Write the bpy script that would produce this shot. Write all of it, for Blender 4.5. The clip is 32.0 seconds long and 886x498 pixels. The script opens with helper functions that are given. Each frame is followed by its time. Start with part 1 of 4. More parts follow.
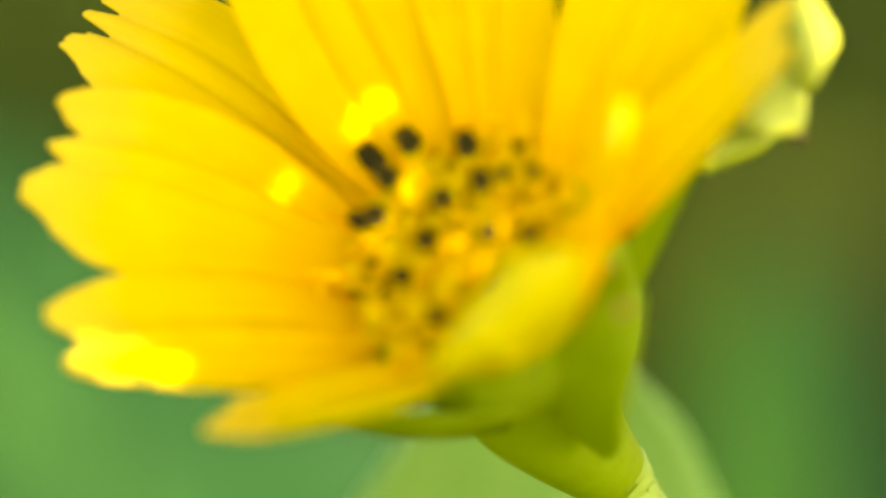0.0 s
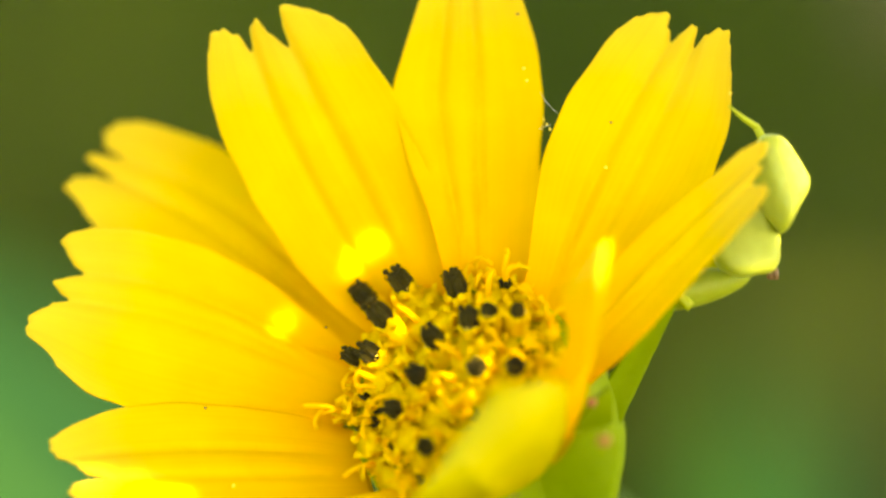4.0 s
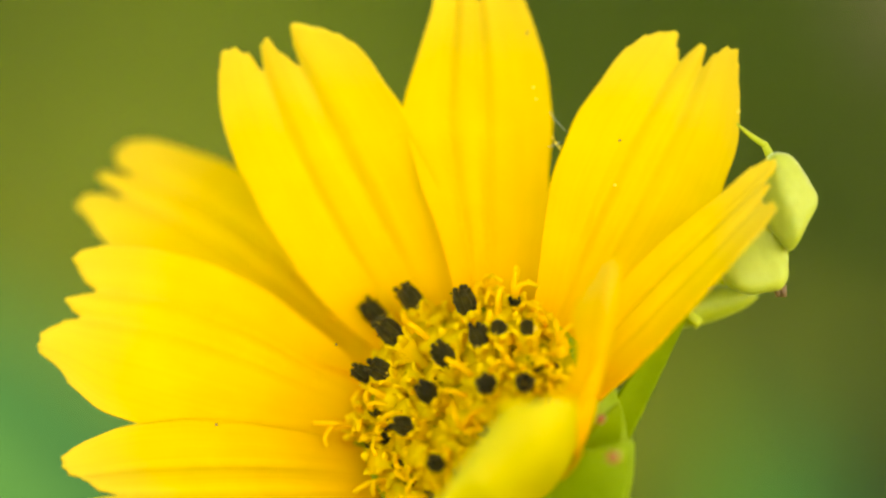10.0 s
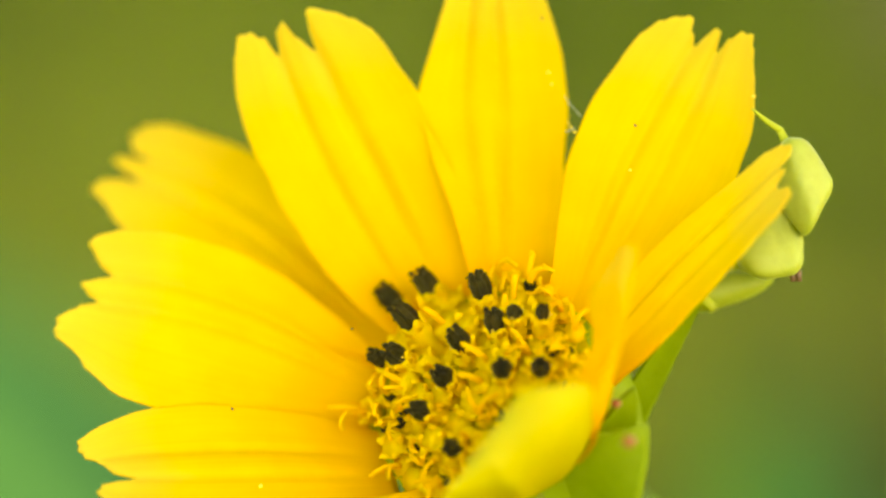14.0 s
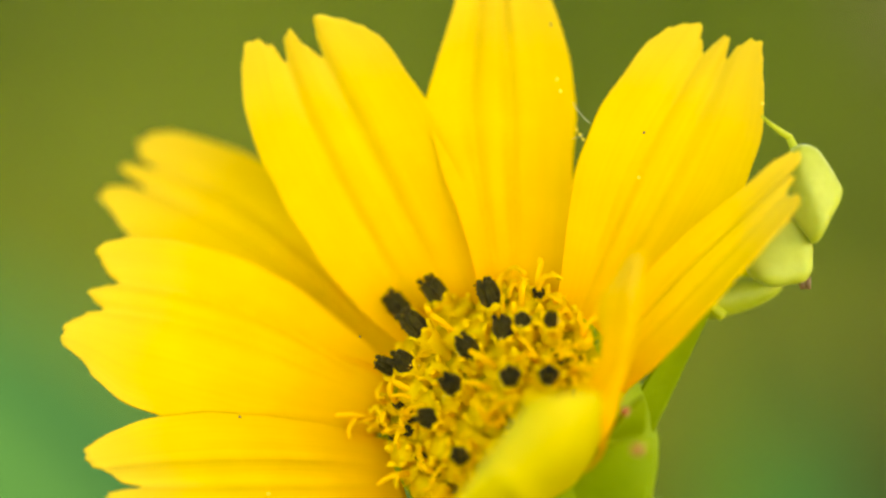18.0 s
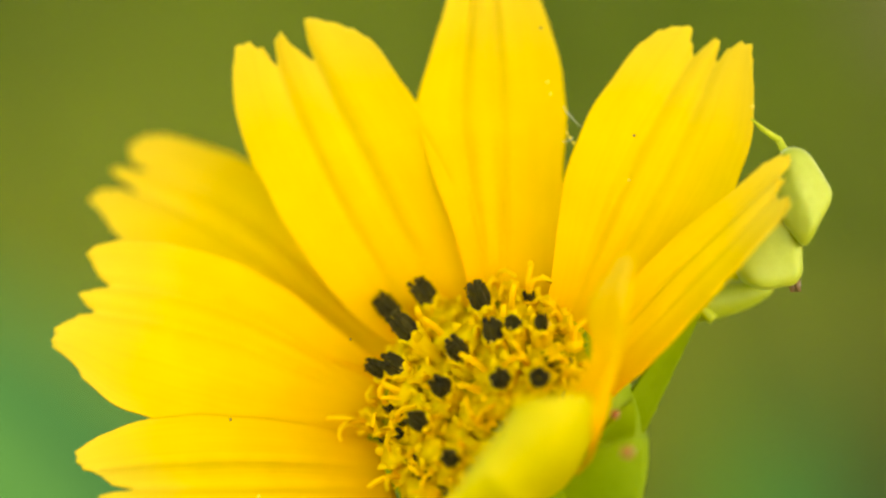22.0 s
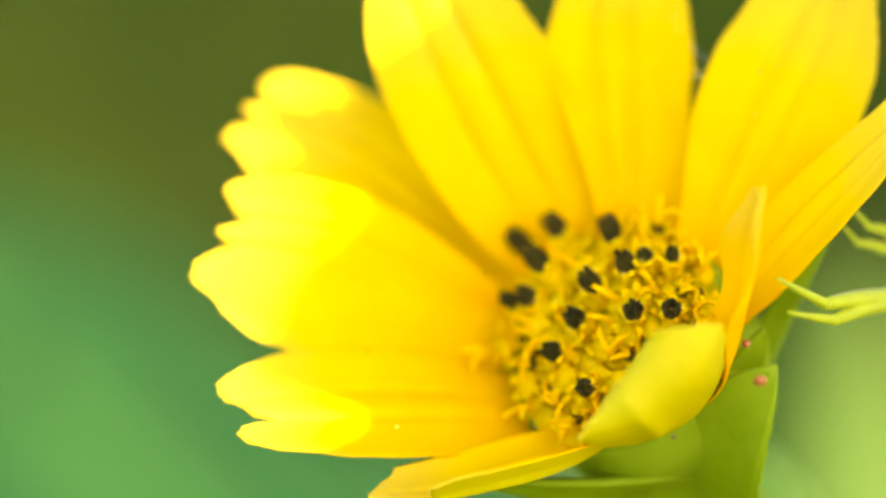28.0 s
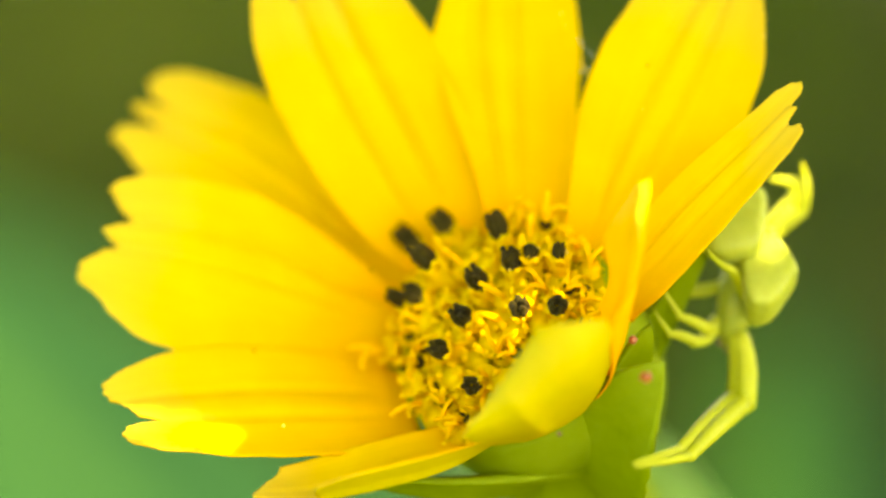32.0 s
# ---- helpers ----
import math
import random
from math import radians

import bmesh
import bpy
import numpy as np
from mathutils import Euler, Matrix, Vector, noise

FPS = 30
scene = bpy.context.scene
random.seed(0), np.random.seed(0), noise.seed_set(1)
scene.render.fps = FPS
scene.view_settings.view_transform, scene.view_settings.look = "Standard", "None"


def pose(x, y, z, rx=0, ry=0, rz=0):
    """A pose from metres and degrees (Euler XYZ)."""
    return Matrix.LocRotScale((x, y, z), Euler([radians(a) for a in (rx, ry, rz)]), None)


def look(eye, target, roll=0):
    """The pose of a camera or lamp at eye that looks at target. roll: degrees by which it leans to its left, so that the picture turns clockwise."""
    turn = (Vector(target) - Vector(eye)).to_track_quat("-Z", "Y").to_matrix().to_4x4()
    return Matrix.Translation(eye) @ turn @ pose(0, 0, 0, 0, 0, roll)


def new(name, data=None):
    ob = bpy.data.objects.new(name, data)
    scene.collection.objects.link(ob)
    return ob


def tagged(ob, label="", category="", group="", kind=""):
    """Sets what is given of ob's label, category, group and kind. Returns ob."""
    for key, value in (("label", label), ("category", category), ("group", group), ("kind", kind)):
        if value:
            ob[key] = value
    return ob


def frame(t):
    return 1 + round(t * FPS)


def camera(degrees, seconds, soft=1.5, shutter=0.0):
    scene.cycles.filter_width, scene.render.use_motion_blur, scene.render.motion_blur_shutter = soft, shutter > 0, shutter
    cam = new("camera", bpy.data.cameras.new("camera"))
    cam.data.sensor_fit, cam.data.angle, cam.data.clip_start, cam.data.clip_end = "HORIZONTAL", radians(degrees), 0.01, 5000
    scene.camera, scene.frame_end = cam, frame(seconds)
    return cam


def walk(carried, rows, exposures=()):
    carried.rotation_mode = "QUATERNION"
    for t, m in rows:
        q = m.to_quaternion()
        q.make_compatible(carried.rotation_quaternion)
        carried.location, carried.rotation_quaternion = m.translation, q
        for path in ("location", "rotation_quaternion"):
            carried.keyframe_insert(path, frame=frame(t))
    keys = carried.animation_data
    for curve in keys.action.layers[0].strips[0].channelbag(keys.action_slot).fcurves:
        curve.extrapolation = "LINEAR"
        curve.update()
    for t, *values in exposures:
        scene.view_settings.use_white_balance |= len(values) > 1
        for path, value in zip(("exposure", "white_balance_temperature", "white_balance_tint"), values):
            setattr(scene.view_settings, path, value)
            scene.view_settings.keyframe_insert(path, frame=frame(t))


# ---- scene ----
cam = camera(11.194, 32.0, soft=2.5, shutter=0.5)
cam.data.dof.use_dof = True
cam.data.dof.focus_distance = 0.1596
cam.data.dof.aperture_fstop = 14.5

MM = 0.001
DIST = 160.0                      # millimetres from the lens to the flower
PITCH = radians(-15.0)            # the camera looks down by this much
CENTRE = Vector((0.0, 0.0, 0.26)) # the flower's height over the ground
TILT = Matrix.Rotation(PITCH, 3, "X")


def at(x, y, z):
    """Millimetres across, away from the lens and up the view, as a place in the world."""
    return CENTRE + TILT @ (Vector((x, y, z)) * MM)


def sp(px, py, y=0.0):
    """A pixel position in the camera's view, 50 to the millimetre at the flower, with a depth in millimetres, as
    millimetres.
    """
    k = 1 + y / DIST
    return Vector(((px - 784) / 50 * k, y, (441 - py) / 50 * k))


def W(v):
    return at(v[0], v[1], v[2])


def view(dx, dy, near=0, roll=0):
    """The hand-held camera: it swings by (dx, dy) and slides sideways by part of dx; near moves it in, which shifts the focus."""
    return look(at(-0.8 * dx / 50, -DIST + near, 0), at(-dx / 50, 0, dy / 50), roll)


walk(cam, [
    (0, view(5, -247, 7.4, 0)),
    (0.5, view(8, -248, 7.4, 0)),
    (0.7, view(-8, -142, 4.5, 0)),
    (1, view(-23, -54, 1.5, 0)),
    (1.5, view(-20, -16, 1, 0)),
    (2, view(-10, -20, 0.8, 0)),
    (2.5, view(-8, -15, 0.8, 0)),
    (4.5, view(-23, -8, 0.8, 0)),
    (5, view(-34, 0, 0.8, 0)),
    (5.5, view(-32, 2, 0.8, 0)),
    (6, view(-29, 3, 0.8, 0)),
    (6.5, view(-28, 5, 0.8, 0)),
    (7, view(-9, -9, 0.8, 0)),
    (7.5, view(-11, -6, 0.8, 0)),
    (8, view(-2, -8, 0.8, 0)),
    (8.5, view(6, -5, 0.8, 0)),
    (9, view(0, 0, 0.8, 0)),
    (9.5, view(5, 2, 0.8, 0)),
    (10, view(3, 20, 0, 0)),
    (10.5, view(6, 26, 0, 0)),
    (11, view(14, 43, -0.4, 0)),
    (11.5, view(8, 48, -0.4, 0)),
    (12, view(24, 50, -0.4, 0)),
    (12.5, view(18, 48, -0.4, 0)),
    (13, view(18, 26, -0.4, 0)),
    (13.5, view(28, 2, -0.4, 0)),
    (15.5, view(34, -17, 0.2, 0)),
    (16, view(68, -31, 0.2, 0)),
    (16.5, view(91, -42, 0.2, 0)),
    (17, view(105, -38, 0.2, 0)),
    (17.5, view(68, -18, 0.2, 0)),
    (18, view(45, 6, 0.2, 0)),
    (18.5, view(99, 3, 0, 0)),
    (19, view(54, 6, 0, 0)),
    (19.5, view(54, 9, 0, 0)),
    (20, view(39, -5, 0, 0)),
    (20.5, view(37, -2, 0, 0)),
    (21, view(51, 9, 0, 0)),
    (21.5, view(22, 11, 0, 0)),
    (22, view(28, 11, 0, 0)),
    (22.5, view(13, 4, 0, 0)),
    (23, view(25, -14, 0, 0)),
    (23.5, view(36, -6, 0, 0)),
    (24, view(17, 12, 0, 0)),
    (24.5, view(7, 4, 0, 0)),
    (26.5, view(31, -14, 0, 0)),
    (27, view(89, -37, 0, 0)),
    (27.4, view(182, -48, 0, 0)),
    (27.6, view(132, -69, 0, -0.3)),
    (27.8, view(242, -110, 0, -0.3)),
    (27.9, view(188, -129, 0, -0.3)),
    (28, view(267, -106, -3.5, -0.5)),
    (28.1, view(213, -143, -4, -0.5)),
    (28.3, view(318, -174, -6.25, -0.5)),
    (28.5, view(307, -206, -7.5, -0.5)),
    (28.7, view(380, -258, -8.75, -0.5)),
    (28.8, view(246, -257, -8.75, -0.5)),
    (29, view(258, -209, -6.88, -0.5)),
    (29.2, view(294, -186, -5.62, -0.5)),
    (29.4, view(361, -207, -5.62, -0.5)),
    (29.6, view(232, -206, -7.5, -0.5)),
    (29.8, view(282, -164, -6.25, -0.5)),
    (30, view(261, -157, -5.62, -0.5)),
    (30.2, view(231, -125, -4, -0.5)),
    (30.4, view(207, -85, -3.5, -0.8)),
    (30.5, view(130, -104, -3, -0.8)),
    (30.6, view(122, -62, -3, -0.8)),
    (30.8, view(100, -95, -2.5, -0.8)),
    (31, view(72, -64, -2, -0.8)),
    (31.5, view(53, -86, -2.5, -0.8)),
    (32, view(62, -113, -2.5, -0.8)),
], exposures=[
    (0, 2.75, 10500, 14), (6, 2.79, 10400, 13), (7.5, 2.70, 10400, 13), (9.5, 2.70, 10400, 14), (11, 2.82, 10400, 16), (13, 2.82, 10400, 16), (16, 2.73, 10400, 15), (22, 2.67, 10400, 15), (24.5, 2.66, 10400, 14), (27, 2.76, 10400, 13),
    (27.5, 2.76, 10300, 13), (27.9, 2.80, 8900, 15), (29.9, 2.80, 9100, 16), (30.5, 2.80, 10200, 14), (32, 2.86, 10400, 13),
])

# ---- world and sun ----
TO_SUN = Vector((0.52, -0.46, 0.72)).normalized()
world = bpy.data.worlds.new("sky")
scene.world = world
world.use_nodes = True
wn = world.node_tree
sky = wn.nodes.new("ShaderNodeTexSky")
sky.sky_type = "NISHITA"
sky.sun_disc = False
sky.sun_elevation = math.asin(TO_SUN.z)
sky.sun_rotation = math.atan2(TO_SUN.x, TO_SUN.y)
wn.links.new(sky.outputs[0], wn.nodes["Background"].inputs[0])
wn.nodes["Background"].inputs[1].default_value = 0.15
sun_data = bpy.data.lights.new("sun", "SUN")
sun_data.energy, sun_data.angle, sun_data.color = 4.4, radians(0.53), (1.0, 0.95, 0.86)
sun = new("sun", sun_data)
sun.matrix_world = look(Vector((0, 0, 3)) + TO_SUN, Vector((0, 0, 3)))
scene.view_settings.exposure = 0.0


# ---- materials ----
def ramp(nt, fac, stops):
    r = nt.nodes.new("ShaderNodeValToRGB")
    while len(r.color_ramp.elements) < len(stops):
        r.color_ramp.elements.new(0.5)
    for e, (p, c) in zip(r.color_ramp.elements, stops):
        e.position, e.color = p, (*c, 1)
    nt.links.new(fac, r.inputs[0])
    return r.outputs[0]


def mix(nt, fac, a, b, how="MIX"):
    m = nt.nodes.new("ShaderNodeMix")
    m.data_type, m.blend_type = "RGBA", how
    for socket, value in ((m.inputs[0], fac), (m.inputs[6], a), (m.inputs[7], b)):
        if isinstance(value, (int, float)):
            socket.default_value = value
        elif isinstance(value, tuple):
            socket.default_value = (*value, 1)
        else:
            nt.links.new(value, socket)
    return m.outputs[2]


def noise_out(nt, vec, scale, detail=4.0, rough=0.55):
    n = nt.nodes.new("ShaderNodeTexNoise")
    n.inputs["Scale"].default_value, n.inputs["Detail"].default_value, n.inputs["Roughness"].default_value = scale, detail, rough
    if vec is not None:
        nt.links.new(vec, n.inputs["Vector"])
    return n.outputs["Fac"]


def stretched(nt, vec, scale):
    m = nt.nodes.new("ShaderNodeMapping")
    m.inputs["Scale"].default_value = scale
    nt.links.new(vec, m.inputs["Vector"])
    return m.outputs[0]


def fresh(name):
    m = bpy.data.materials.new(name)
    m.use_nodes = True
    nt = m.node_tree
    return m, nt, nt.nodes["Principled BSDF"], nt.nodes.new("ShaderNodeTexCoord")


def see_through(nt, bsdf, colour, share):
    """Lets light shine through a thin leaf or petal."""
    t = nt.nodes.new("ShaderNodeBsdfTranslucent")
    if isinstance(colour, tuple):
        t.inputs[0].default_value = (*colour, 1)
    else:
        nt.links.new(colour, t.inputs[0])
    s = nt.nodes.new("ShaderNodeMixShader")
    s.inputs[0].default_value = share
    nt.links.new(bsdf.outputs[0], s.inputs[1])
    nt.links.new(t.outputs[0], s.inputs[2])
    nt.links.new(s.outputs[0], nt.nodes["Material Output"].inputs[0])


def bumped(nt, bsdf, height, strength, distance):
    b = nt.nodes.new("ShaderNodeBump")
    b.inputs["Strength"].default_value, b.inputs["Distance"].default_value = strength, distance
    nt.links.new(height, b.inputs["Height"])
    nt.links.new(b.outputs[0], bsdf.inputs["Normal"])


def petal_material():
    m, nt, bsdf, tc = fresh("yellow_petal")
    uv = tc.outputs["UV"]
    sep = nt.nodes.new("ShaderNodeSeparateXYZ")
    nt.links.new(uv, sep.inputs[0])
    # orange base to yellow blade; the tip is paled to imitate sunlit lobes
    along = ramp(nt, sep.outputs[1], [(0.0, (0.96, 0.475, 0.001)), (0.3, (0.93, 0.55, 0.002)), (0.62, (0.88, 0.595, 0.010)), (1.0, (0.83, 0.60, 0.045))])
    veins = noise_out(nt, stretched(nt, uv, (38, 1.6, 1)), 1.0, 3.0)
    blot = noise_out(nt, tc.outputs["Object"], 320.0, 3.0)
    vein_tone = ramp(nt, veins, [(0.3, (0.96, 0.945, 0.91)), (0.6, (1, 1, 1))])
    blot_tone = ramp(nt, blot, [(0.3, (0.92, 0.90, 0.85)), (0.65, (1, 1, 1))])
    col = mix(nt, 1.0, mix(nt, 1.0, along, vein_tone, "MULTIPLY"), blot_tone, "MULTIPLY")
    nt.links.new(col, bsdf.inputs["Base Color"])
    bsdf.inputs["Roughness"].default_value = 0.62
    bsdf.inputs["Specular IOR Level"].default_value = 0.09
    bumped(nt, bsdf, veins, 0.12, 0.0002)
    see_through(nt, bsdf, col, 0.47)
    return m


def soft_material(name, dark, light, scale, rough=0.5, share=0.0, bump=0.2, distance=0.0001, spec=0.4, sss=0.0):
    m, nt, bsdf, tc = fresh(name)
    big = noise_out(nt, tc.outputs["Object"], scale, 4.0)
    small = noise_out(nt, tc.outputs["Object"], scale * 9, 3.0)
    col = mix(nt, 0.35, ramp(nt, big, [(0.3, dark), (0.7, light)]), ramp(nt, small, [(0.3, dark), (0.7, light)]))
    nt.links.new(col, bsdf.inputs["Base Color"])
    bsdf.inputs["Roughness"].default_value = rough
    bsdf.inputs["Specular IOR Level"].default_value = spec
    if sss:
        bsdf.inputs["Subsurface Weight"].default_value = sss
        bsdf.inputs["Subsurface Radius"].default_value = (1.0, 0.8, 0.3)
        bsdf.inputs["Subsurface Scale"].default_value = 0.0008
    bumped(nt, bsdf, small, bump, distance)
    if share:
        see_through(nt, bsdf, col, share)
    return m


def leaf_material(name, dark, light, share=0.3, rough=0.42, spec=0.4):
    m, nt, bsdf, tc = fresh(name)
    uv = tc.outputs["UV"]
    sep = nt.nodes.new("ShaderNodeSeparateXYZ")
    nt.links.new(uv, sep.inputs[0])
    wave = nt.nodes.new("ShaderNodeTexWave")
    wave.inputs["Scale"].default_value, wave.inputs["Distortion"].default_value = 2.6, 2.0
    nt.links.new(stretched(nt, uv, (0.6, 1.4, 1)), wave.inputs["Vector"])
    big = noise_out(nt, uv, 3.0, 4.0)
    col = mix(nt, 0.25, ramp(nt, big, [(0.3, dark), (0.7, light)]), ramp(nt, wave.outputs["Fac"], [(0.0, light), (0.2, dark), (1.0, dark)]))
    nt.links.new(col, bsdf.inputs["Base Color"])
    bsdf.inputs["Roughness"].default_value = rough
    bsdf.inputs["Specular IOR Level"].default_value = spec
    bumped(nt, bsdf, wave.outputs["Fac"], 0.3, 0.0006)
    see_through(nt, bsdf, col, share)
    return m


PETAL = petal_material()
PETAL_BACK = soft_material("petal_underside", (0.49, 0.445, 0.010), (0.63, 0.55, 0.022), 240, 0.6, 0.42, 0.15, 0.0001, 0.15)
FLORET = soft_material("yellow_floret", (0.92, 0.66, 0.010), (0.97, 0.74, 0.024), 500, 0.6, 0.58, 0.2, 0.0001, 0.12)
BUD = soft_material("olive_bud", (0.47, 0.345, 0.004), (0.62, 0.47, 0.008), 600, 0.6, 0.5, 0.2, 0.0001, 0.12)
STIGMA = soft_material("orange_stigma", (0.92, 0.57, 0.006), (0.96, 0.68, 0.010), 700, 0.6, 0.5, 0.2, 0.0001, 0.12)
ANTHER = soft_material("black_anther", (0.004, 0.004, 0.001), (0.085, 0.066, 0.005), 2300, 0.4, 0.0, 1.0, 0.00018, 0.18)
POLLEN = soft_material("pollen_grain", (0.8, 0.5, 0.02), (0.95, 0.7, 0.08), 900, 0.7)
BRACT = soft_material("green_bract", (0.17, 0.255, 0.006), (0.25, 0.345, 0.014), 160, 0.6, 0.4, 0.4, 0.0001, 0.12)
# the bract green again, lightened so the cup and front bract look lit
BRACT_LIT = soft_material("lit_green_bract", (0.22, 0.325, 0.011), (0.31, 0.425, 0.024), 160, 0.6, 0.45, 0.4, 0.0001, 0.12)
STEM = soft_material("pale_green_stem", (0.20, 0.30, 0.022), (0.28, 0.385, 0.045), 300, 0.55, 0.15, 0.5)
GLAND = soft_material("pink_gland", (0.27, 0.075, 0.02), (0.37, 0.12, 0.035), 900, 0.4, 0.0, 0.2, 0.0001, 0.4, 0.3)
SPIDER = soft_material("pale_green_spider", (0.20, 0.245, 0.012), (0.28, 0.33, 0.03), 420, 0.5, 0.0, 0.25, 0.00006, 0.25, 0.35)
SPIDER_PALE = soft_material("cream_abdomen", (0.25, 0.295, 0.022), (0.34, 0.38, 0.05), 350, 0.5, 0.0, 0.25, 0.00006, 0.25, 0.35)
SPIDER_LEG = soft_material("glassy_green_leg", (0.34, 0.385, 0.014), (0.43, 0.465, 0.035), 420, 0.45, 0.2, 0.25, 0.00006, 0.2)
BROWN = soft_material("brown_tip", (0.10, 0.05, 0.02), (0.22, 0.12, 0.05), 900, 0.5)
SILK = soft_material("silk", (0.6, 0.6, 0.5), (0.75, 0.75, 0.65), 900, 0.4)
LEAF_NEAR = leaf_material("light_green_leaf", (0.19, 0.38, 0.08), (0.27, 0.47, 0.13), 0.4)
# undergrowth greens set very dark, making up for shade that misses them
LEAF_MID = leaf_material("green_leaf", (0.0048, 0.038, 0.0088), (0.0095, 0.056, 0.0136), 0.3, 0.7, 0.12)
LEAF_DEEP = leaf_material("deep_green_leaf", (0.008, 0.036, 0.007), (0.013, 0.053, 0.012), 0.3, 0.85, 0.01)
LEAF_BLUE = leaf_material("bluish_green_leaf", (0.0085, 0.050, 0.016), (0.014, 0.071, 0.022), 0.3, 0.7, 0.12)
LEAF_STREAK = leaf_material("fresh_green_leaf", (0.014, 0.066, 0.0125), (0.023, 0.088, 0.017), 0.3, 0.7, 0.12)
LEAF_ADDED = leaf_material("soft_green_leaf", (0.056, 0.112, 0.018), (0.080, 0.140, 0.026), 0.4, 0.7, 0.12)
DRY_LEAF = leaf_material("dry_leaf", (0.20, 0.15, 0.08), (0.32, 0.25, 0.14), 0.2, 0.8)
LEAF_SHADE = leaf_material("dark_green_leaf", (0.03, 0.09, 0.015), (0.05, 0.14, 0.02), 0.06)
# soil tinted greener to stand in for light filtered through foliage
SOIL = soft_material("soil", (0.027, 0.035, 0.005), (0.054, 0.069, 0.009), 4, 0.95, 0.0, 0.6, 0.01, 0.04)
GRASS = soft_material("grass_blade", (0.028, 0.056, 0.004), (0.046, 0.080, 0.006), 30, 0.9, 0.2, 0.2, 0.0001, 0.04)


# ---- mesh helpers ----
def part(name, bm, material, parent, label=""):
    """Links a bmesh as one mesh object under a thing or a part."""
    me = bpy.data.meshes.new(name)
    bm.to_mesh(me)
    bm.free()
    for p in me.polygons:
        p.use_smooth = True
    me.materials.append(material)
    ob = new(name, me)
    if parent is not None:
        ob.parent = parent
        if parent.type == "EMPTY":
            ob.location = -parent.location if not parent.get("local") else (0, 0, 0)
    return tagged(ob, label)


def empty(name, place, label, category, group="", local=False):
    e = new(name)
    e.empty_display_size = 0.002
    e.location = place
    if local:
        e["local"] = 1
    return tagged(e, label, category, group)


def tube(bm, points, radii, sides=10, cap=True, squash=None):
    """A round rod along points; squash: (direction, factor) flattens it."""
    rings = []
    up = None
    for i, p in enumerate(points):
        t = (points[min(i + 1, len(points) - 1)] - points[max(i - 1, 0)]).normalized()
        if up is None:
            up = t.orthogonal().normalized()
        up = (up - t * up.dot(t)).normalized()
        right = t.cross(up)
        ring = []
        for k in range(sides):
            a = 2 * math.pi * k / sides
            off = (up * math.cos(a) + right * math.sin(a)) * radii[i]
            if squash:
                off -= squash[0] * off.dot(squash[0]) * (1 - squash[1])
            ring.append(bm.verts.new(p + off))
        rings.append(ring)
    for a, b in zip(rings, rings[1:]):
        for k in range(sides):
            bm.faces.new((a[k], a[(k + 1) % sides], b[(k + 1) % sides], b[k]))
    if cap:
        bm.faces.new(list(reversed(rings[0])))
        bm.faces.new(rings[-1])
    return bm


def blob(bm, place, radius, sub=2, rough=0.0, seed=0):
    made = bmesh.ops.create_icosphere(bm, subdivisions=sub, radius=radius)["verts"]
    for v in made:
        k = 1 + rough * noise.noise(v.co / radius * 2.2 + Vector((seed, seed * 1.7, 3.1)))
        v.co = v.co * k + place
    return made


def sheet(bm, grid, normals, thick, uvs, keep=None, back=0):
    """A thin solid sheet from a grid of places: two skins and a rim."""
    layer = bm.loops.layers.uv.verify()
    top = [[bm.verts.new(p) for p in row] for row in grid]
    low = [[bm.verts.new(p - n * thick) for p, n in zip(row, nrow)] for row, nrow in zip(grid, normals)]
    rows, cols = len(grid), len(grid[0])
    tagged_uv = {}
    for i in range(rows):
        for j in range(cols):
            tagged_uv[top[i][j]] = tagged_uv[low[i][j]] = uvs[i][j]
    kept = [[keep is None or keep(i, j) for j in range(cols - 1)] for i in range(rows - 1)]
    faces = []
    for i in range(rows - 1):
        for j in range(cols - 1):
            if not kept[i][j]:
                continue
            faces.append(bm.faces.new((top[i][j], top[i][j + 1], top[i + 1][j + 1], top[i + 1][j])))
            faces.append(bm.faces.new((low[i][j], low[i + 1][j], low[i + 1][j + 1], low[i][j + 1])))
            faces[-1].material_index = back
            for di, dj, a, b in ((-1, 0, (i, j), (i, j + 1)), (1, 0, (i + 1, j + 1), (i + 1, j)), (0, -1, (i + 1, j), (i, j)), (0, 1, (i, j + 1), (i + 1, j + 1))):
                ii, jj = i + di, j + dj
                if not (0 <= ii < rows - 1 and 0 <= jj < cols - 1 and kept[ii][jj]):
                    faces.append(bm.faces.new((top[b[0]][b[1]], top[a[0]][a[1]], low[a[0]][a[1]], low[b[0]][b[1]])))
    for f in faces:
        for loop in f.loops:
            loop[layer].uv = tagged_uv[loop.vert]
    loose = [v for v in bm.verts if not v.link_faces]
    for v in loose:
        bm.verts.remove(v)
    return bm


def smooth(a, b, x):
    x = min(1.0, max(0.0, (x - a) / (b - a)))
    return x * x * (3 - 2 * x)


# ---- the flower ----
AXIS = Vector((-0.42, -0.80, 0.42)).normalized()
HEART = sp(845, 725, 0.0)          # the middle of the disc
ACROSS = (Vector((1, 0, 0)) - AXIS * AXIS.x).normalized()
UPWARD = AXIS.cross(ACROSS).normalized()
if UPWARD.z < 0:
    UPWARD = -UPWARD


def on_disc(px, py, height):
    """The place on the disc's dome that shows at (px, py)."""
    y = 0.0
    for _ in range(12):
        p = sp(px, py, y) - HEART
        flat = p - AXIS * p.dot(AXIS)
        want = height - 0.045 * flat.length_squared
        y += (want - p.dot(AXIS)) / AXIS.y * 0.8
    return sp(px, py, y)


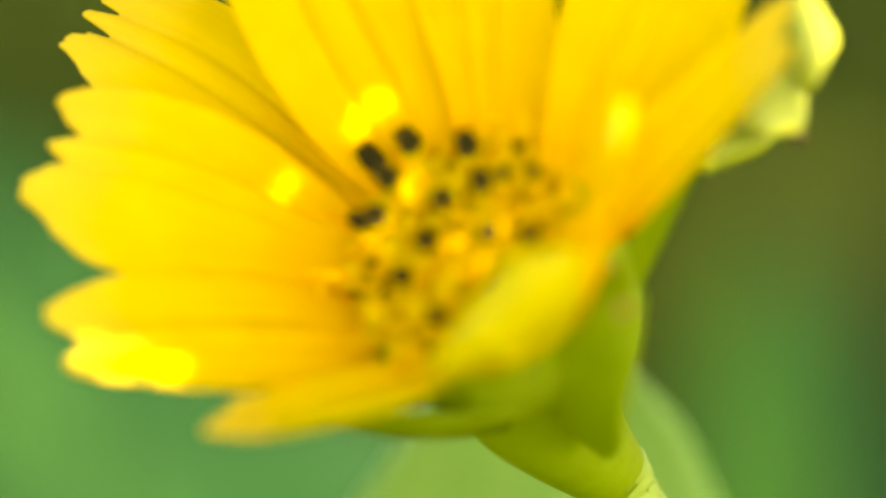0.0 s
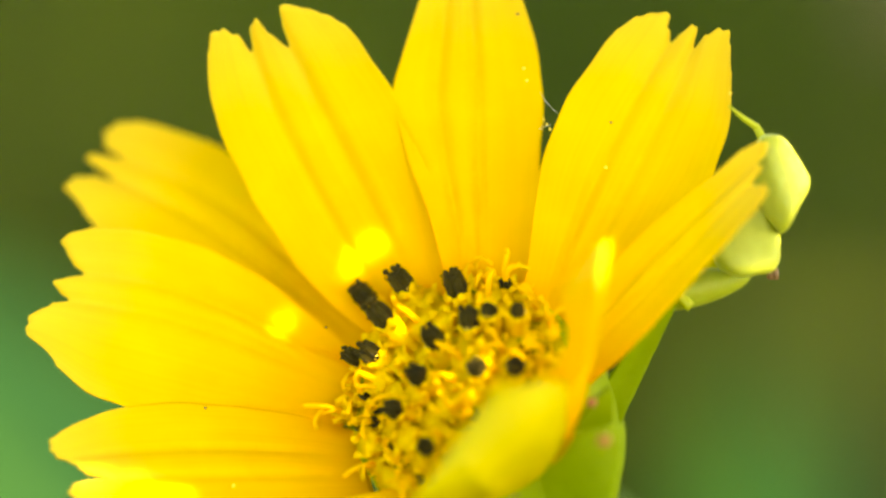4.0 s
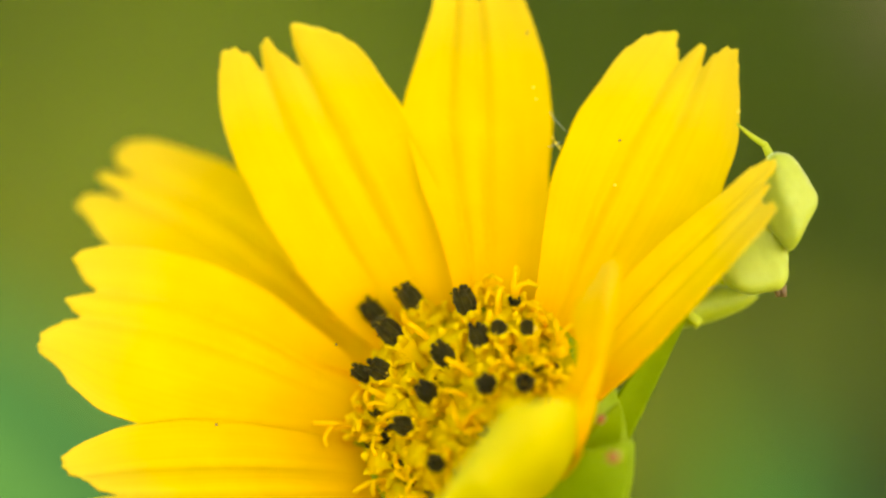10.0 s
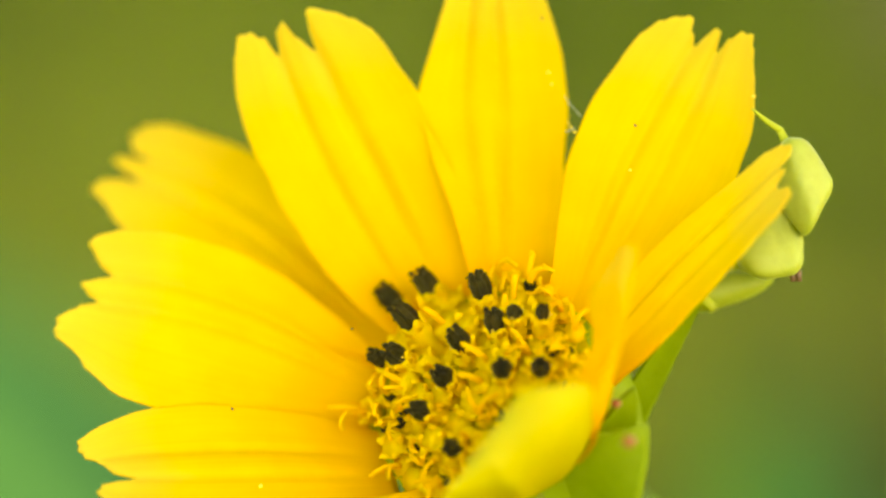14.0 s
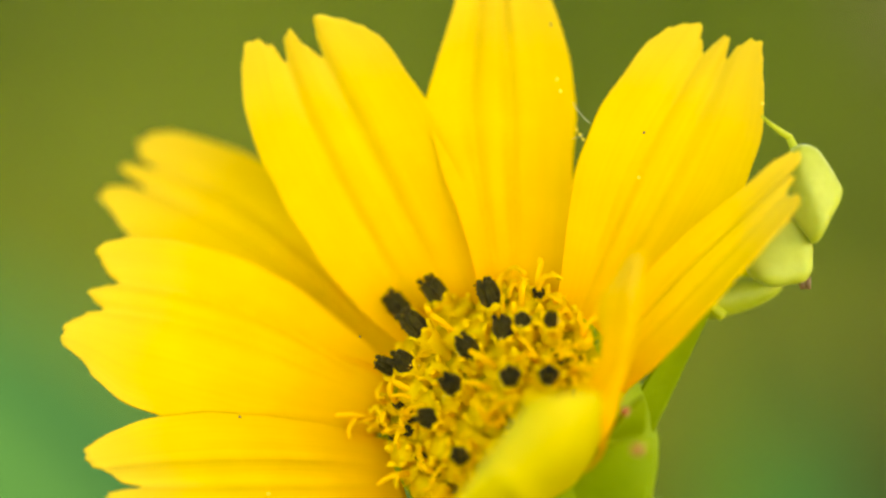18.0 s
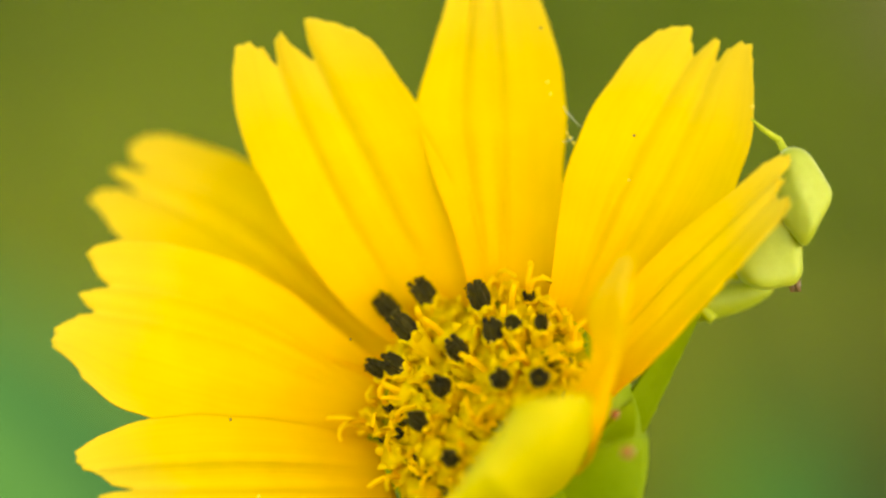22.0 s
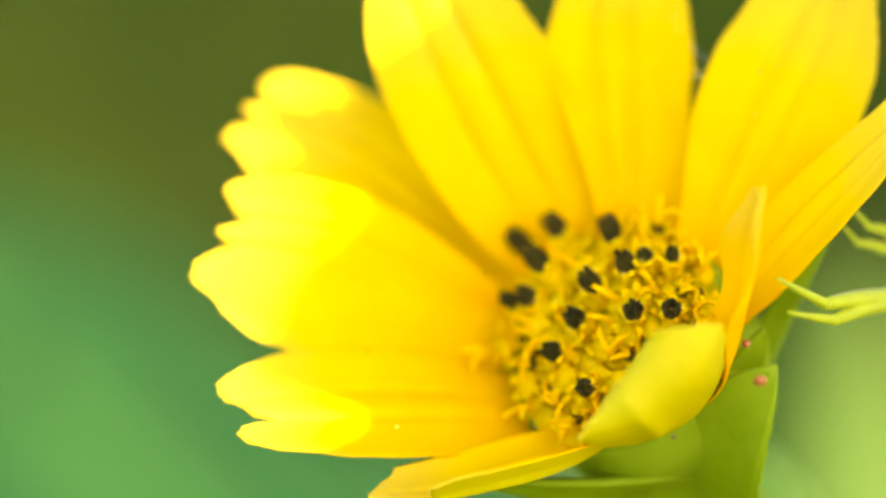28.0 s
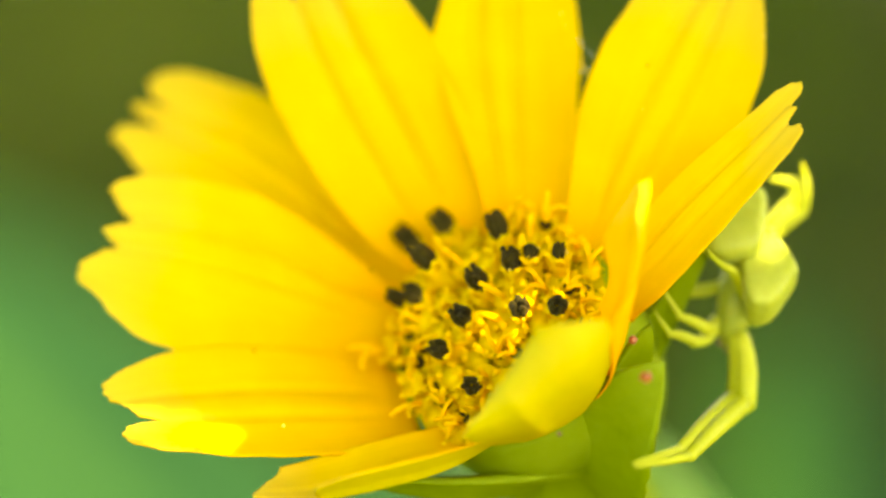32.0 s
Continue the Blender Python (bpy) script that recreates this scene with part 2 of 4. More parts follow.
def spline(values, s):
    """A smooth curve through evenly spaced values; s from 0 to 1."""
    x = min(max(s, 0.0), 1.0) * (len(values) - 1)
    i = min(int(x), len(values) - 2)
    f = x - i
    p0, p1, p2, p3 = values[max(i - 1, 0)], values[i], values[i + 1], values[min(i + 2, len(values) - 1)]
    return 0.5 * (2 * p1 + (p2 - p0) * f + (2 * p0 - 5 * p1 + 4 * p2 - p3) * f * f + (3 * p1 - p0 - 3 * p2 + p3) * f ** 3)


def rounded(stops, u):
    """A height that eases from stop to stop; stops: (place, height)."""
    for (u0, h0), (u1, h1) in zip(stops, stops[1:]):
        if u <= u1:
            return h0 + (h1 - h0) * smooth(u0, u1, u)
    return stops[-1][1]


def petal(base, tip, facing, lo, hi, rim, bulge=(0, 0, 0), cup=0.5, creases=(-0.33, 0.33), crease=1.0, seed=0, fold=0.0, ruffle=0.0, kink=(-1.0, 0.0)):
    """A ray petal from base to tip (millimetres), creased along its length, with lobes and notches at its end.
    facing: where its upper side looks; lo, hi: half widths along its two edges; rim: how far it reaches, from edge to edge;
    bulge: by how much its middle bows; cup: how far its edges rise; fold: curls the end over; kink: (place, slope) bends one side."""
    bm = bmesh.new()
    base, tip, bulge, facing = Vector(base), Vector(tip), Vector(bulge), Vector(facing).normalized()
    ctrl = (base + tip) / 2 + bulge * 2
    ns, nu = 46, 84
    rnd = random.Random(seed)
    ph = [rnd.uniform(0, 6.28) for _ in range(6)]
    grid, normals, uvs = [], [], []
    for i in range(ns + 1):
        row, nrow, urow = [], [], []
        for j in range(nu + 1):
            u = j / nu * 2 - 1
            end = rounded(rim, u) + 0.003 * math.sin(u * 31 + ph[2])
            s = (i / ns) * end
            p = base * (1 - s) ** 2 + ctrl * 2 * s * (1 - s) + tip * s * s
            t = ((ctrl - base) * (1 - s) + (tip - ctrl) * s).normalized()
            side = t.cross(facing).normalized()
            n = side.cross(t).normalized()
            half = spline(hi if u > 0 else lo, s) * (1 + 0.008 * math.sin(s * 33 + ph[3] + (2 if u > 0 else 0)))
            lift = cup * (u * u - 0.35) * (0.4 + 0.6 * math.sin(math.pi * min(1, s * 1.05)))
            groove = sum(-0.20 * math.exp(-((u - c) / 0.10) ** 2) for c in creases) * crease * smooth(0.05, 0.35, s) * (1 - 0.25 * s)
            groove += 0.05 * math.cos(u * 6.0 + ph[4]) * smooth(0.05, 0.3, s)
            wob = 0.10 * math.sin(s * 7 + ph[4] + u * 1.5) * s
            wob += ruffle * math.sin(s * 13 + ph[5]) * u * abs(u)
            curl = fold * max(0.0, s - 0.55) ** 2 * 5
            q = p + side * (u * half) + n * (lift + groove + wob + curl + kink[1] * max(0.0, kink[0] - u))
            row.append(W(q))
            nrow.append(TILT @ n)
            urow.append((j / nu, i / ns))
        grid.append(row)
        normals.append(nrow)
        uvs.append(urow)
    return sheet(bm, grid, normals, 0.11 * MM, uvs, None, 1)


plant_foot = at(*(sp(1330, 1120, 14.0)))
plant_foot.z = 0.0
flower = empty("flower", plant_foot, "yellow daisy-like flower with notched petals on a pale green stem", "flower")


def disc_edge(px, py):
    return on_disc(px, py, 0.9)


def add_petal(foot, tip, facing, lo, hi, rim, back=PETAL_BACK, **shape):
    """foot: where it leaves the disc's edge; tip: its end with its depth."""
    mesh = petal(disc_edge(*foot).lerp(HEART, 0.13), sp(*tip), facing, lo, hi, rim, **shape)
    part("petal", mesh, PETAL, flower).data.materials.append(back)


add_petal((660, 640), (161, 303, 6.0), (0.15, -1, 0.45), (0.8, 2.0, 2.7, 2.9, 2.6, 1.5), (0.9, 1.55, 2.25, 2.75, 2.65, 2.2),
          [(-1, 0.93), (-0.76, 1.02), (-0.42, 1.01), (-0.12, 0.96), (0.0, 0.90), (0.2, 1.0), (0.3, 0.985), (0.37, 0.90), (0.5, 0.96), (0.7, 0.975), (0.9, 0.955), (1, 0.91)],
          bulge=(0.2, 0.6, 0.8), cup=0.5, creases=(0.0, 0.37), crease=1.2, seed=1)
add_petal((620, 715), (72, 537, 1.0), (0.1, -1, 0.35), (1.4, 2.6, 3.4, 3.65, 3.3, 1.9), (1.3, 1.85, 2.6, 3.0, 2.9, 2.4),
          [(-1, 0.91), (-0.68, 1.01), (-0.34, 1.0), (-0.04, 0.94), (0.05, 0.88), (0.15, 0.92), (0.28, 0.935), (0.35, 0.90), (0.42, 0.845), (0.56, 0.89), (0.84, 0.92), (0.93, 0.91), (1, 0.85)],
          bulge=(0.1, 0.2, 0.7), cup=0.4, creases=(0.05, 0.42), crease=1.2, seed=2)
add_petal((740, 570), (472, 40, 1.5), (-0.15, -1, 0.1), (1.45, 2.4, 2.85, 2.95, 2.82, 2.05), (2.2, 3.0, 3.28, 3.3, 2.95, 2.3),
          [(-1, 0.95), (-0.9, 1.0), (-0.7, 1.0), (-0.48, 0.97), (-0.3, 0.90), (-0.22, 0.97), (-0.08, 0.99), (0.04, 0.93), (0.2, 0.865), (0.27, 0.95), (0.35, 0.995), (0.45, 1.0), (0.65, 0.97), (0.9, 0.925), (1, 0.87)],
          bulge=(-0.3, 0.5, 0.1), cup=0.35, creases=(-0.3, 0.2), crease=1.3, seed=3)
add_petal((865, 545), (838, -64, 2.5), (0.05, -1, 0.1), (1.1, 1.55, 2.4, 2.9, 2.1, 1.35), (1.8, 2.05, 2.27, 2.45, 2.1, 1.4),
          [(-1, 0.96), (-0.85, 1.0), (-0.66, 1.01), (-0.44, 0.945), (-0.34, 0.97), (-0.22, 0.99), (-0.08, 0.97), (0.05, 0.92), (0.13, 0.965), (0.32, 0.995), (0.55, 1.0), (0.8, 0.98), (1, 0.92)],
          bulge=(0.1, 0.6, 0.3), cup=0.4, creases=(-0.44, 0.05), crease=1.4, seed=4)
add_petal((996, 570), (1240, 56, 0.8), (-0.2, -1, 0.0), (1.0, 1.6, 2.35, 2.62, 2.38, 2.0), (1.5, 2.3, 3.05, 3.25, 2.8, 1.7),
          [(-1, 0.87), (-0.9, 0.93), (-0.75, 0.96), (-0.55, 0.985), (-0.46, 0.985), (-0.36, 0.945), (-0.2, 0.915), (-0.12, 0.955), (-0.03, 1.0), (0.07, 0.995), (0.2, 0.935), (0.32, 0.99), (0.5, 1.03), (0.72, 1.04), (0.9, 1.0), (1, 0.93)],
          bulge=(-0.1, 0.5, 0.3), cup=0.5, creases=(-0.2, 0.2), crease=1.3, seed=5)
add_petal((1052, 635), (1362, 300, -2.8), (-0.45, -0.8, 0.35), (0.6, 1.0, 1.1, 1.05, 0.95, 0.95), (1.3, 1.7, 1.75, 1.66, 1.48, 1.25),
          [(-1, 0.98), (-0.8, 1.04), (-0.6, 1.06), (-0.34, 1.04), (-0.24, 0.98), (-0.05, 0.97), (0.08, 0.99), (0.2, 0.93), (0.32, 0.92), (0.6, 0.955), (0.85, 0.945), (1, 0.87)],
          bulge=(-0.25, -0.4, 0.12), cup=0.3, creases=(-0.25, 0.25), crease=0.6, seed=6)
add_petal((1012, 838), (1076, 434, -7.0), (-0.95, -0.28, 0.1), (0.6, 1.05, 1.35, 1.4, 1.2, 0.7), (0.6, 1.05, 1.35, 1.4, 1.2, 0.7),
          [(-1, 0.93), (-0.5, 0.98), (-0.3, 0.93), (0.0, 1.0), (0.3, 0.96), (0.6, 1.0), (1, 0.9)],
          bulge=(0.2, -0.8, 0.0), cup=0.7, crease=0.5, seed=7, ruffle=0.22, back=PETAL)
add_petal((962, 876), (866, 738, -8.0), (-0.55, 0.35, 0.8), (1.6, 2.2, 2.45, 2.65, 2.55, 2.3), (1.9, 2.8, 3.4, 3.7, 3.7, 3.4),
          [(-1, 0.72), (-0.85, 0.87), (-0.5, 1.0), (-0.2, 1.05), (0.1, 1.04), (0.5, 0.93), (0.8, 0.77), (1, 0.62)],
          bulge=(0.4, -1.5, -0.2), cup=0.8, creases=(0.4,), crease=0.9, seed=8, fold=0.5, kink=(-0.3, 0.35))
add_petal((640, 855), (115, 843, -2.2), (0.0, -0.72, 0.7), (2.0, 2.5, 2.74, 2.68, 2.1, 1.5), (1.7, 2.2, 2.5, 2.7, 2.4, 1.6),
          [(-1, 0.86), (-0.88, 0.945), (-0.6, 0.965), (-0.42, 0.95), (-0.3, 0.91), (-0.2, 0.83), (-0.08, 0.91), (0.25, 0.945), (0.42, 0.985), (0.62, 1.0), (0.82, 1.0), (0.94, 0.97), (1, 0.92)],
          bulge=(0.0, -0.3, 0.3), cup=0.25, creases=(-0.2, 0.3), crease=0.55, seed=9)
add_petal((835, 895), (372, 985, -4.8), (-0.05, -0.16, 0.98), (1.0, 1.5, 1.7, 1.8, 1.65, 1.1), (1.0, 1.6, 2.0, 2.2, 2.1, 1.4),
          [(-1, 0.72), (-0.8, 0.79), (-0.6, 0.78), (-0.46, 0.74), (-0.3, 0.9), (0.0, 1.0), (0.3, 0.985), (0.6, 0.95), (1, 0.86)],
          bulge=(0.0, -0.5, -0.45), cup=0.9, creases=(-0.46, 0.3), seed=10)


# the receptacle: a cup from the stem to the disc
def receptacle():
    bm = bmesh.new()
    way = [(HEART + AXIS * 0.5, 4.3), (HEART - AXIS * 1.5, 4.75), (HEART - AXIS * 4.0, 4.15), (sp(945, 925, 5.0), 3.1), (sp(995, 1005, 6.6), 2.0), (sp(1074, 1075, 8.0), 1.3)]
    pts, rad = [], []
    for (a, ra), (b, rb) in zip(way, way[1:]):
        for k in range(6):
            pts.append(a.lerp(b, k / 6))
            rad.append(ra + (rb - ra) * k / 6)
    pts.append(way[-1][0])
    rad.append(way[-1][1])
    for _ in range(6):
        pts = [pts[0]] + [(a + b * 2 + c) / 4 for a, b, c in zip(pts, pts[1:], pts[2:])] + [pts[-1]]
        rad = [rad[0]] + [(a + b * 2 + c) / 4 for a, b, c in zip(rad, rad[1:], rad[2:])] + [rad[-1]]
    tube(bm, [W(p) for p in pts], [r * MM for r in rad], 40)
    return bm, way[-1][0]


bm, FOOT = receptacle()
part("receptacle", bm, BRACT_LIT, flower, "green cup under the petals")

# dome that carries the florets
bm = bmesh.new()
for v in blob(bm, Vector(), 1.0, 4):
    c = v.co.copy()
    q = HEART + ACROSS * c.x * 4.3 + UPWARD * c.y * 4.3 + AXIS * (c.z * 1.35 + 0.1)
    v.co = W(q)
part("disc", bm, BUD, flower, "olive-yellow domed flower disc")


def floret_tube(top, lean, length, r, lobes=True, seed=0):
    """A tubular floret with five pointed lobes and fine hairs round its mouth; top is the mouth, lean its direction."""
    bm = bmesh.new()
    rnd = random.Random(seed)
    foot = top - lean * length
    pts = [foot.lerp(top, s) for s in (0, 0.3, 0.55, 0.8, 1.0)] + [top + lean * 0.02, top - lean * 0.25, top - lean * 0.55]
    tube(bm, [W(p) for p in pts], [r * MM * k for k in (0.6, 0.65, 0.8, 1.0, 1.06, 0.92, 0.84, 0.7)], 12)
    side = lean.orthogonal().normalized()
    other = lean.cross(side)
    a0 = rnd.uniform(0, 6.28)
    if lobes:
        for k in range(5):
            a = a0 + k * 2 * math.pi / 5 + rnd.uniform(-0.15, 0.15)
            out = side * math.cos(a) + other * math.sin(a)
            p0 = top + out * r * 0.88
            reach = rnd.uniform(0.45, 0.85)
            pts = [p0 - lean * 0.2, p0 + out * 0.05 + lean * 0.08, p0 + out * 0.15 * reach + lean * 0.2 * reach, p0 + out * 0.30 * reach + lean * rnd.uniform(0.16, 0.36) * reach]
            tube(bm, [W(p) for p in pts], [0.19 * MM, 0.185 * MM, 0.12 * MM, 0.02 * MM], 8, squash=((TILT @ out).normalized(), 0.4))
    for _ in range(34):
        a = rnd.uniform(0, 6.28)
        out = side * math.cos(a) + other * math.sin(a)
        q = top + out * r * rnd.uniform(0.85, 1.05) - lean * rnd.uniform(-0.05, 0.7)
        tube(bm, [W(q), W(q + out * rnd.uniform(0.08, 0.22) + lean * rnd.uniform(0.1, 0.3))], [0.026 * MM, 0.008 * MM], 4, False)
    return bm


def anther_mesh(foot, lean, length, r, seed=0):
    """A dark anther tube of five ridged lobes with a crown of small points."""
    bm = bmesh.new()
    rnd = random.Random(seed)
    side = lean.orthogonal().normalized()
    other = lean.cross(side)
    for k in range(5):
        a = k * 2 * math.pi / 5 + seed
        out = side * math.cos(a) + other * math.sin(a)
        c = foot + out * r * 0.52
        pts = [c + lean * length * s + out * (0.05 * math.sin(s * 3)) for s in (0, 0.25, 0.5, 0.75, 0.92)]
        tube(bm, [W(p) for p in pts], [r * MM * 0.36, r * MM * 0.44, r * MM * 0.47, r * MM * 0.44, r * MM * 0.32], 8)
        blob(bm, W(c + lean * length * rnd.uniform(0.95, 1.1) + out * r * rnd.uniform(0.0, 0.2)), r * 0.30 * MM, 2, 0.5, k + seed)
    for _ in range(26):
        a, h = rnd.uniform(0, 6.28), rnd.uniform(0.1, 0.95)
        out = side * math.cos(a) + other * math.sin(a)
        blob(bm, W(foot + out * r * rnd.uniform(0.88, 1.05) + lean * length * h), rnd.uniform(0.03, 0.07) * MM, 1, 0.4, a)
    return bm


def stigma_mesh(foot, lean, out, size, seed=0):
    """Two curling arms of a spent floret's style."""
    bm = bmesh.new()
    rnd = random.Random(seed)
    for sgn in (-1, 1):
        turn = out if sgn > 0 else (out * 0.3 + lean.cross(out) * rnd.choice((-1, 1))).normalized()
        pts, rad = [], []
        for i in range(9):
            s = i / 8
            a = s * rnd.uniform(1.6, 2.9)
            pts.append(foot + lean * (0.25 * s + math.sin(a) * 0.55) * size + turn * (1 - math.cos(a)) * 0.42 * size)
            rad.append(MM * (0.12 - 0.045 * s))
        tube(bm, [W(p) for p in pts], rad, 7)
    return bm


def lean_at(p, much=0.16):
    flat = (p - HEART) - AXIS * (p - HEART).dot(AXIS)
    return (AXIS + flat * much).normalized(), flat.normalized()


# florets that stand open with dark anthers: place, anther length, anther radius
OPEN_FLORETS = [
    (655, 530, 0.95, 0.36), (682, 563, 1.0, 0.38), (720, 504, 0.95, 0.38), (817, 508, 1.0, 0.37), (843, 570, 0.8, 0.36),
    (779, 604, 0.8, 0.36), (663, 632, 0.8, 0.36), (634, 638, 0.8, 0.27), (749, 671, 0.7, 0.36), (856, 658, 0.6, 0.36),
    (926, 656, 0.45, 0.36), (707, 732, 0.6, 0.34), (766, 800, 0.45, 0.32), (879, 558, 0.4, 0.26), (930, 556, 0.55, 0.22),
]
taken = []
for k, (px, py, length, r) in enumerate(OPEN_FLORETS):
    p = on_disc(px, py, 3.6 if k == 1 else 2.9)
    lean, out = lean_at(p)
    top = p - lean * length * 0.55
    body = part("floret", floret_tube(top, lean, 2.3, 0.40, k > 0, k), FLORET, flower)
    part("anther", anther_mesh(top - lean * 0.1, lean, length, r, k), ANTHER, body, "black ridged anther tube")
    bm = bmesh.new()
    rnd = random.Random(100 + k)
    for _ in range(14):
        side = lean.orthogonal().normalized()
        o = (Matrix.Rotation(rnd.uniform(0, 6.28), 3, lean) @ side) * rnd.uniform(0.25, 0.5)
        blob(bm, W(top + o + lean * rnd.uniform(-0.3, 0.25)), rnd.uniform(0.02, 0.05) * MM, 1)
    part("pollen", bm, POLLEN, body, "yellow pollen grains")
    taken.append(p)

# spent florets at the rim: dark flecks and curling orange styles
RIM = [(946, 619), (974, 622), (672, 728), (664, 752), (648, 702), (712, 830), (745, 857), (815, 740), (846, 738), (974, 682), (690, 800), (640, 760), (905, 500), (935, 512), (960, 540), (985, 575), (868, 492), (850, 480), (965, 655), (900, 620), (620, 700), (660, 830), (720, 868), (790, 845), (600, 730)]
for k, (px, py) in enumerate(RIM):
    p = on_disc(px, py, 2.3)
    lean, out = lean_at(p, 0.10)
    body = part("floret", floret_tube(p - lean * 0.5, lean, 1.9, 0.34, k % 2 == 0, 40 + k), FLORET, flower)
    part("stigma", stigma_mesh(p - lean * 0.5, lean, out * (-1 if k % 3 else 1), 0.85 + 0.5 * ((k * 7) % 5) / 4, 60 + k), STIGMA, body, "curled orange style")
    if k < 13:
        part("anther", anther_mesh(p - lean * 0.5, lean, 0.3, 0.17, 80 + k), ANTHER, body, "withered black anther")
    taken.append(p)

# young florets fill the dome: open mouths round a dull closed bud
golden = math.pi * (3 - math.sqrt(5))
for k in range(64):
    rr = 4.25 * math.sqrt((k + 0.5) / 64)
    a = k * golden
    h = 2.0 - 0.045 * rr * rr + 0.2 * math.sin(k * 1.7)
    p = HEART + ACROSS * rr * math.cos(a) + UPWARD * rr * math.sin(a) + AXIS * h
    if min((p - q).length for q in taken) < 0.66 or min((p - q).length for q in taken[:15]) < 0.88:
        continue
    lean, out = lean_at(p, 0.12)
    rnd = random.Random(300 + k)
    r = rnd.uniform(0.42, 0.52)
    p = p + AXIS * rnd.uniform(-0.25, 0.2)
    body = part("floret", floret_tube(p + lean * 0.05, lean, 2.1, r, k % 3 != 0, 300 + k), FLORET, flower)
    bm = bmesh.new()
    blob(bm, W(p - lean * 0.36), r * 0.84 * MM, 2, 0.25, k)
    part("bud", bm, BUD, body, "dull olive bud inside the floret")
    if k % 3 == 0 and rr < 3.8:
        bm = bmesh.new()
        q0, tilt = p - lean * 0.2, out * rnd.uniform(-0.3, 0.3) + lean.cross(out) * rnd.uniform(-0.3, 0.3)
        long = rnd.uniform(0.8, 1.5)
        tube(bm, [W(q0 + (lean + tilt * c) * long * c) for c in (0, 0.35, 0.7, 1.0)], [0.13 * MM, 0.13 * MM, 0.12 * MM, 0.09 * MM], 8)
        part("style", bm, STIGMA, body, "pale straight style")
    taken.append(p)


# ---- bracts, stem and the leaf under the flower ----
def blade(base, tip, facing, width, bulge, thick=0.22, teeth=0.0, cup=0.4, ns=26, nu=12, end=0.0, start=0.12):
    """A lance-shaped leaf or bract with a midrib groove, in millimetres."""
    bm = bmesh.new()
    base, tip, bulge, facing = Vector(base), Vector(tip), Vector(bulge), Vector(facing).normalized()
    ctrl = (base + tip) / 2 + bulge * 2
    grid, normals, uvs = [], [], []
    for i in range(ns + 1):
        s = i / ns
        p = base * (1 - s) ** 2 + ctrl * 2 * s * (1 - s) + tip * s * s
        t = ((ctrl - base) * (1 - s) + (tip - ctrl) * s).normalized()
        side = t.cross(facing).normalized()
        n = side.cross(t).normalized()
        half = width / 2 * max(end, math.sin(math.pi * min(1, start + (1 - start) * s) ** 0.8) ** 0.75)
        half = max(half, width * 0.015)
        row, nrow, urow = [], [], []
        for j in range(nu + 1):
            u = j / nu * 2 - 1
            k = 1 + teeth * (abs(((s * 9) % 1) - 0.5) - 0.25) * abs(u)
            q = p + side * u * half * k + n * (cup * (u * u) * half * 0.5 - 0.12 * math.exp(-(u * 9) ** 2) * width * 0.06)
            q += n * width * 0.012 * math.sin(s * 9 + u * 3)
            row.append(W(q))
            nrow.append(TILT @ n)
            urow.append((j / nu, s))
        grid.append(row)
        normals.append(nrow)
        uvs.append(urow)
    return sheet(bm, grid, normals, thick * MM, uvs)


BRACTS = [
    # base, tip, facing, width
    ((1015, 900, 2.0), (1218, 530, -0.5), (0.35, -0.9, 0.15), 1.25, (-0.35, 0.0, 0.0)),
    ((1000, 880, 1.0), (1094, 698, -3.0), (0.35, -0.92, 0.1), 1.7, (0.0, -0.6, 0.0)),
    ((985, 1000, 2.8), (1112, 764, -4.4), (-0.25, -0.95, -0.15), 4.6, (-0.9, -1.3, -0.4)),
    ((980, 960, 1.5), (560, 972, -2.2), (0.0, -0.3, -0.95), 3.0, (0.0, -0.2, -0.2)),
    ((1000, 860, 5.0), (980, 505, 4.0), (0.2, 1.0, 0.2), 3.0, (0.3, 0.5, 0.0)),
    ((950, 880, 6.0), (705, 560, 6.5), (-0.4, 1.0, 0.2), 3.0, (-0.3, 0.5, 0.0)),
    ((900, 920, 5.0), (620, 720, 5.0), (-0.5, 1.0, -0.2), 3.0, (-0.3, 0.4, -0.3)),
]
for k, (base, tip, facing, width, bulge) in enumerate(BRACTS):
    part("bract", blade(sp(*base), sp(*tip), facing, width, bulge, 0.25, 0.12, 0.5, 22, 10), BRACT_LIT if k == 2 else BRACT, flower, "broad yellow-green bract" if k == 2 else "green pointed bract under the petals")
for k, place in enumerate([(1060, 722, -3.2), (1082, 790, -5.6), (583, 972, -2.2), (925, 890, -5.0)]):
    bm = bmesh.new()
    blob(bm, W(sp(*place)), (0.16, 0.22, 0.13, 0.08)[k] * MM, 2, 0.7, k)
    part("gland", bm, GLAND if k < 2 else BROWN, flower, "tiny pink gland on a bract" if k < 2 else "tiny brown dried tip")

# stem, from the cup to the ground
STEM_PTS = [sp(1052, 1052, 7.6), FOOT, sp(1089, 1105, 8.3), sp(1120, 1150, 8.5), sp(1200, 1330, 10.0)]
ground_end = TILT.inverted() @ (plant_foot - CENTRE) / MM
STEM_PTS += [Vector(STEM_PTS[-1]).lerp(ground_end, s) + Vector((2.5 * math.sin(s * 5), 2 * math.sin(s * 4), 0)) * (1 - s) for s in (0.1, 0.25, 0.45, 0.7, 1.0)]
fine = []
for a, b in zip(STEM_PTS, STEM_PTS[1:]):
    fine += [Vector(a).lerp(Vector(b), s / 5) for s in range(5)]
fine.append(Vector(STEM_PTS[-1]))
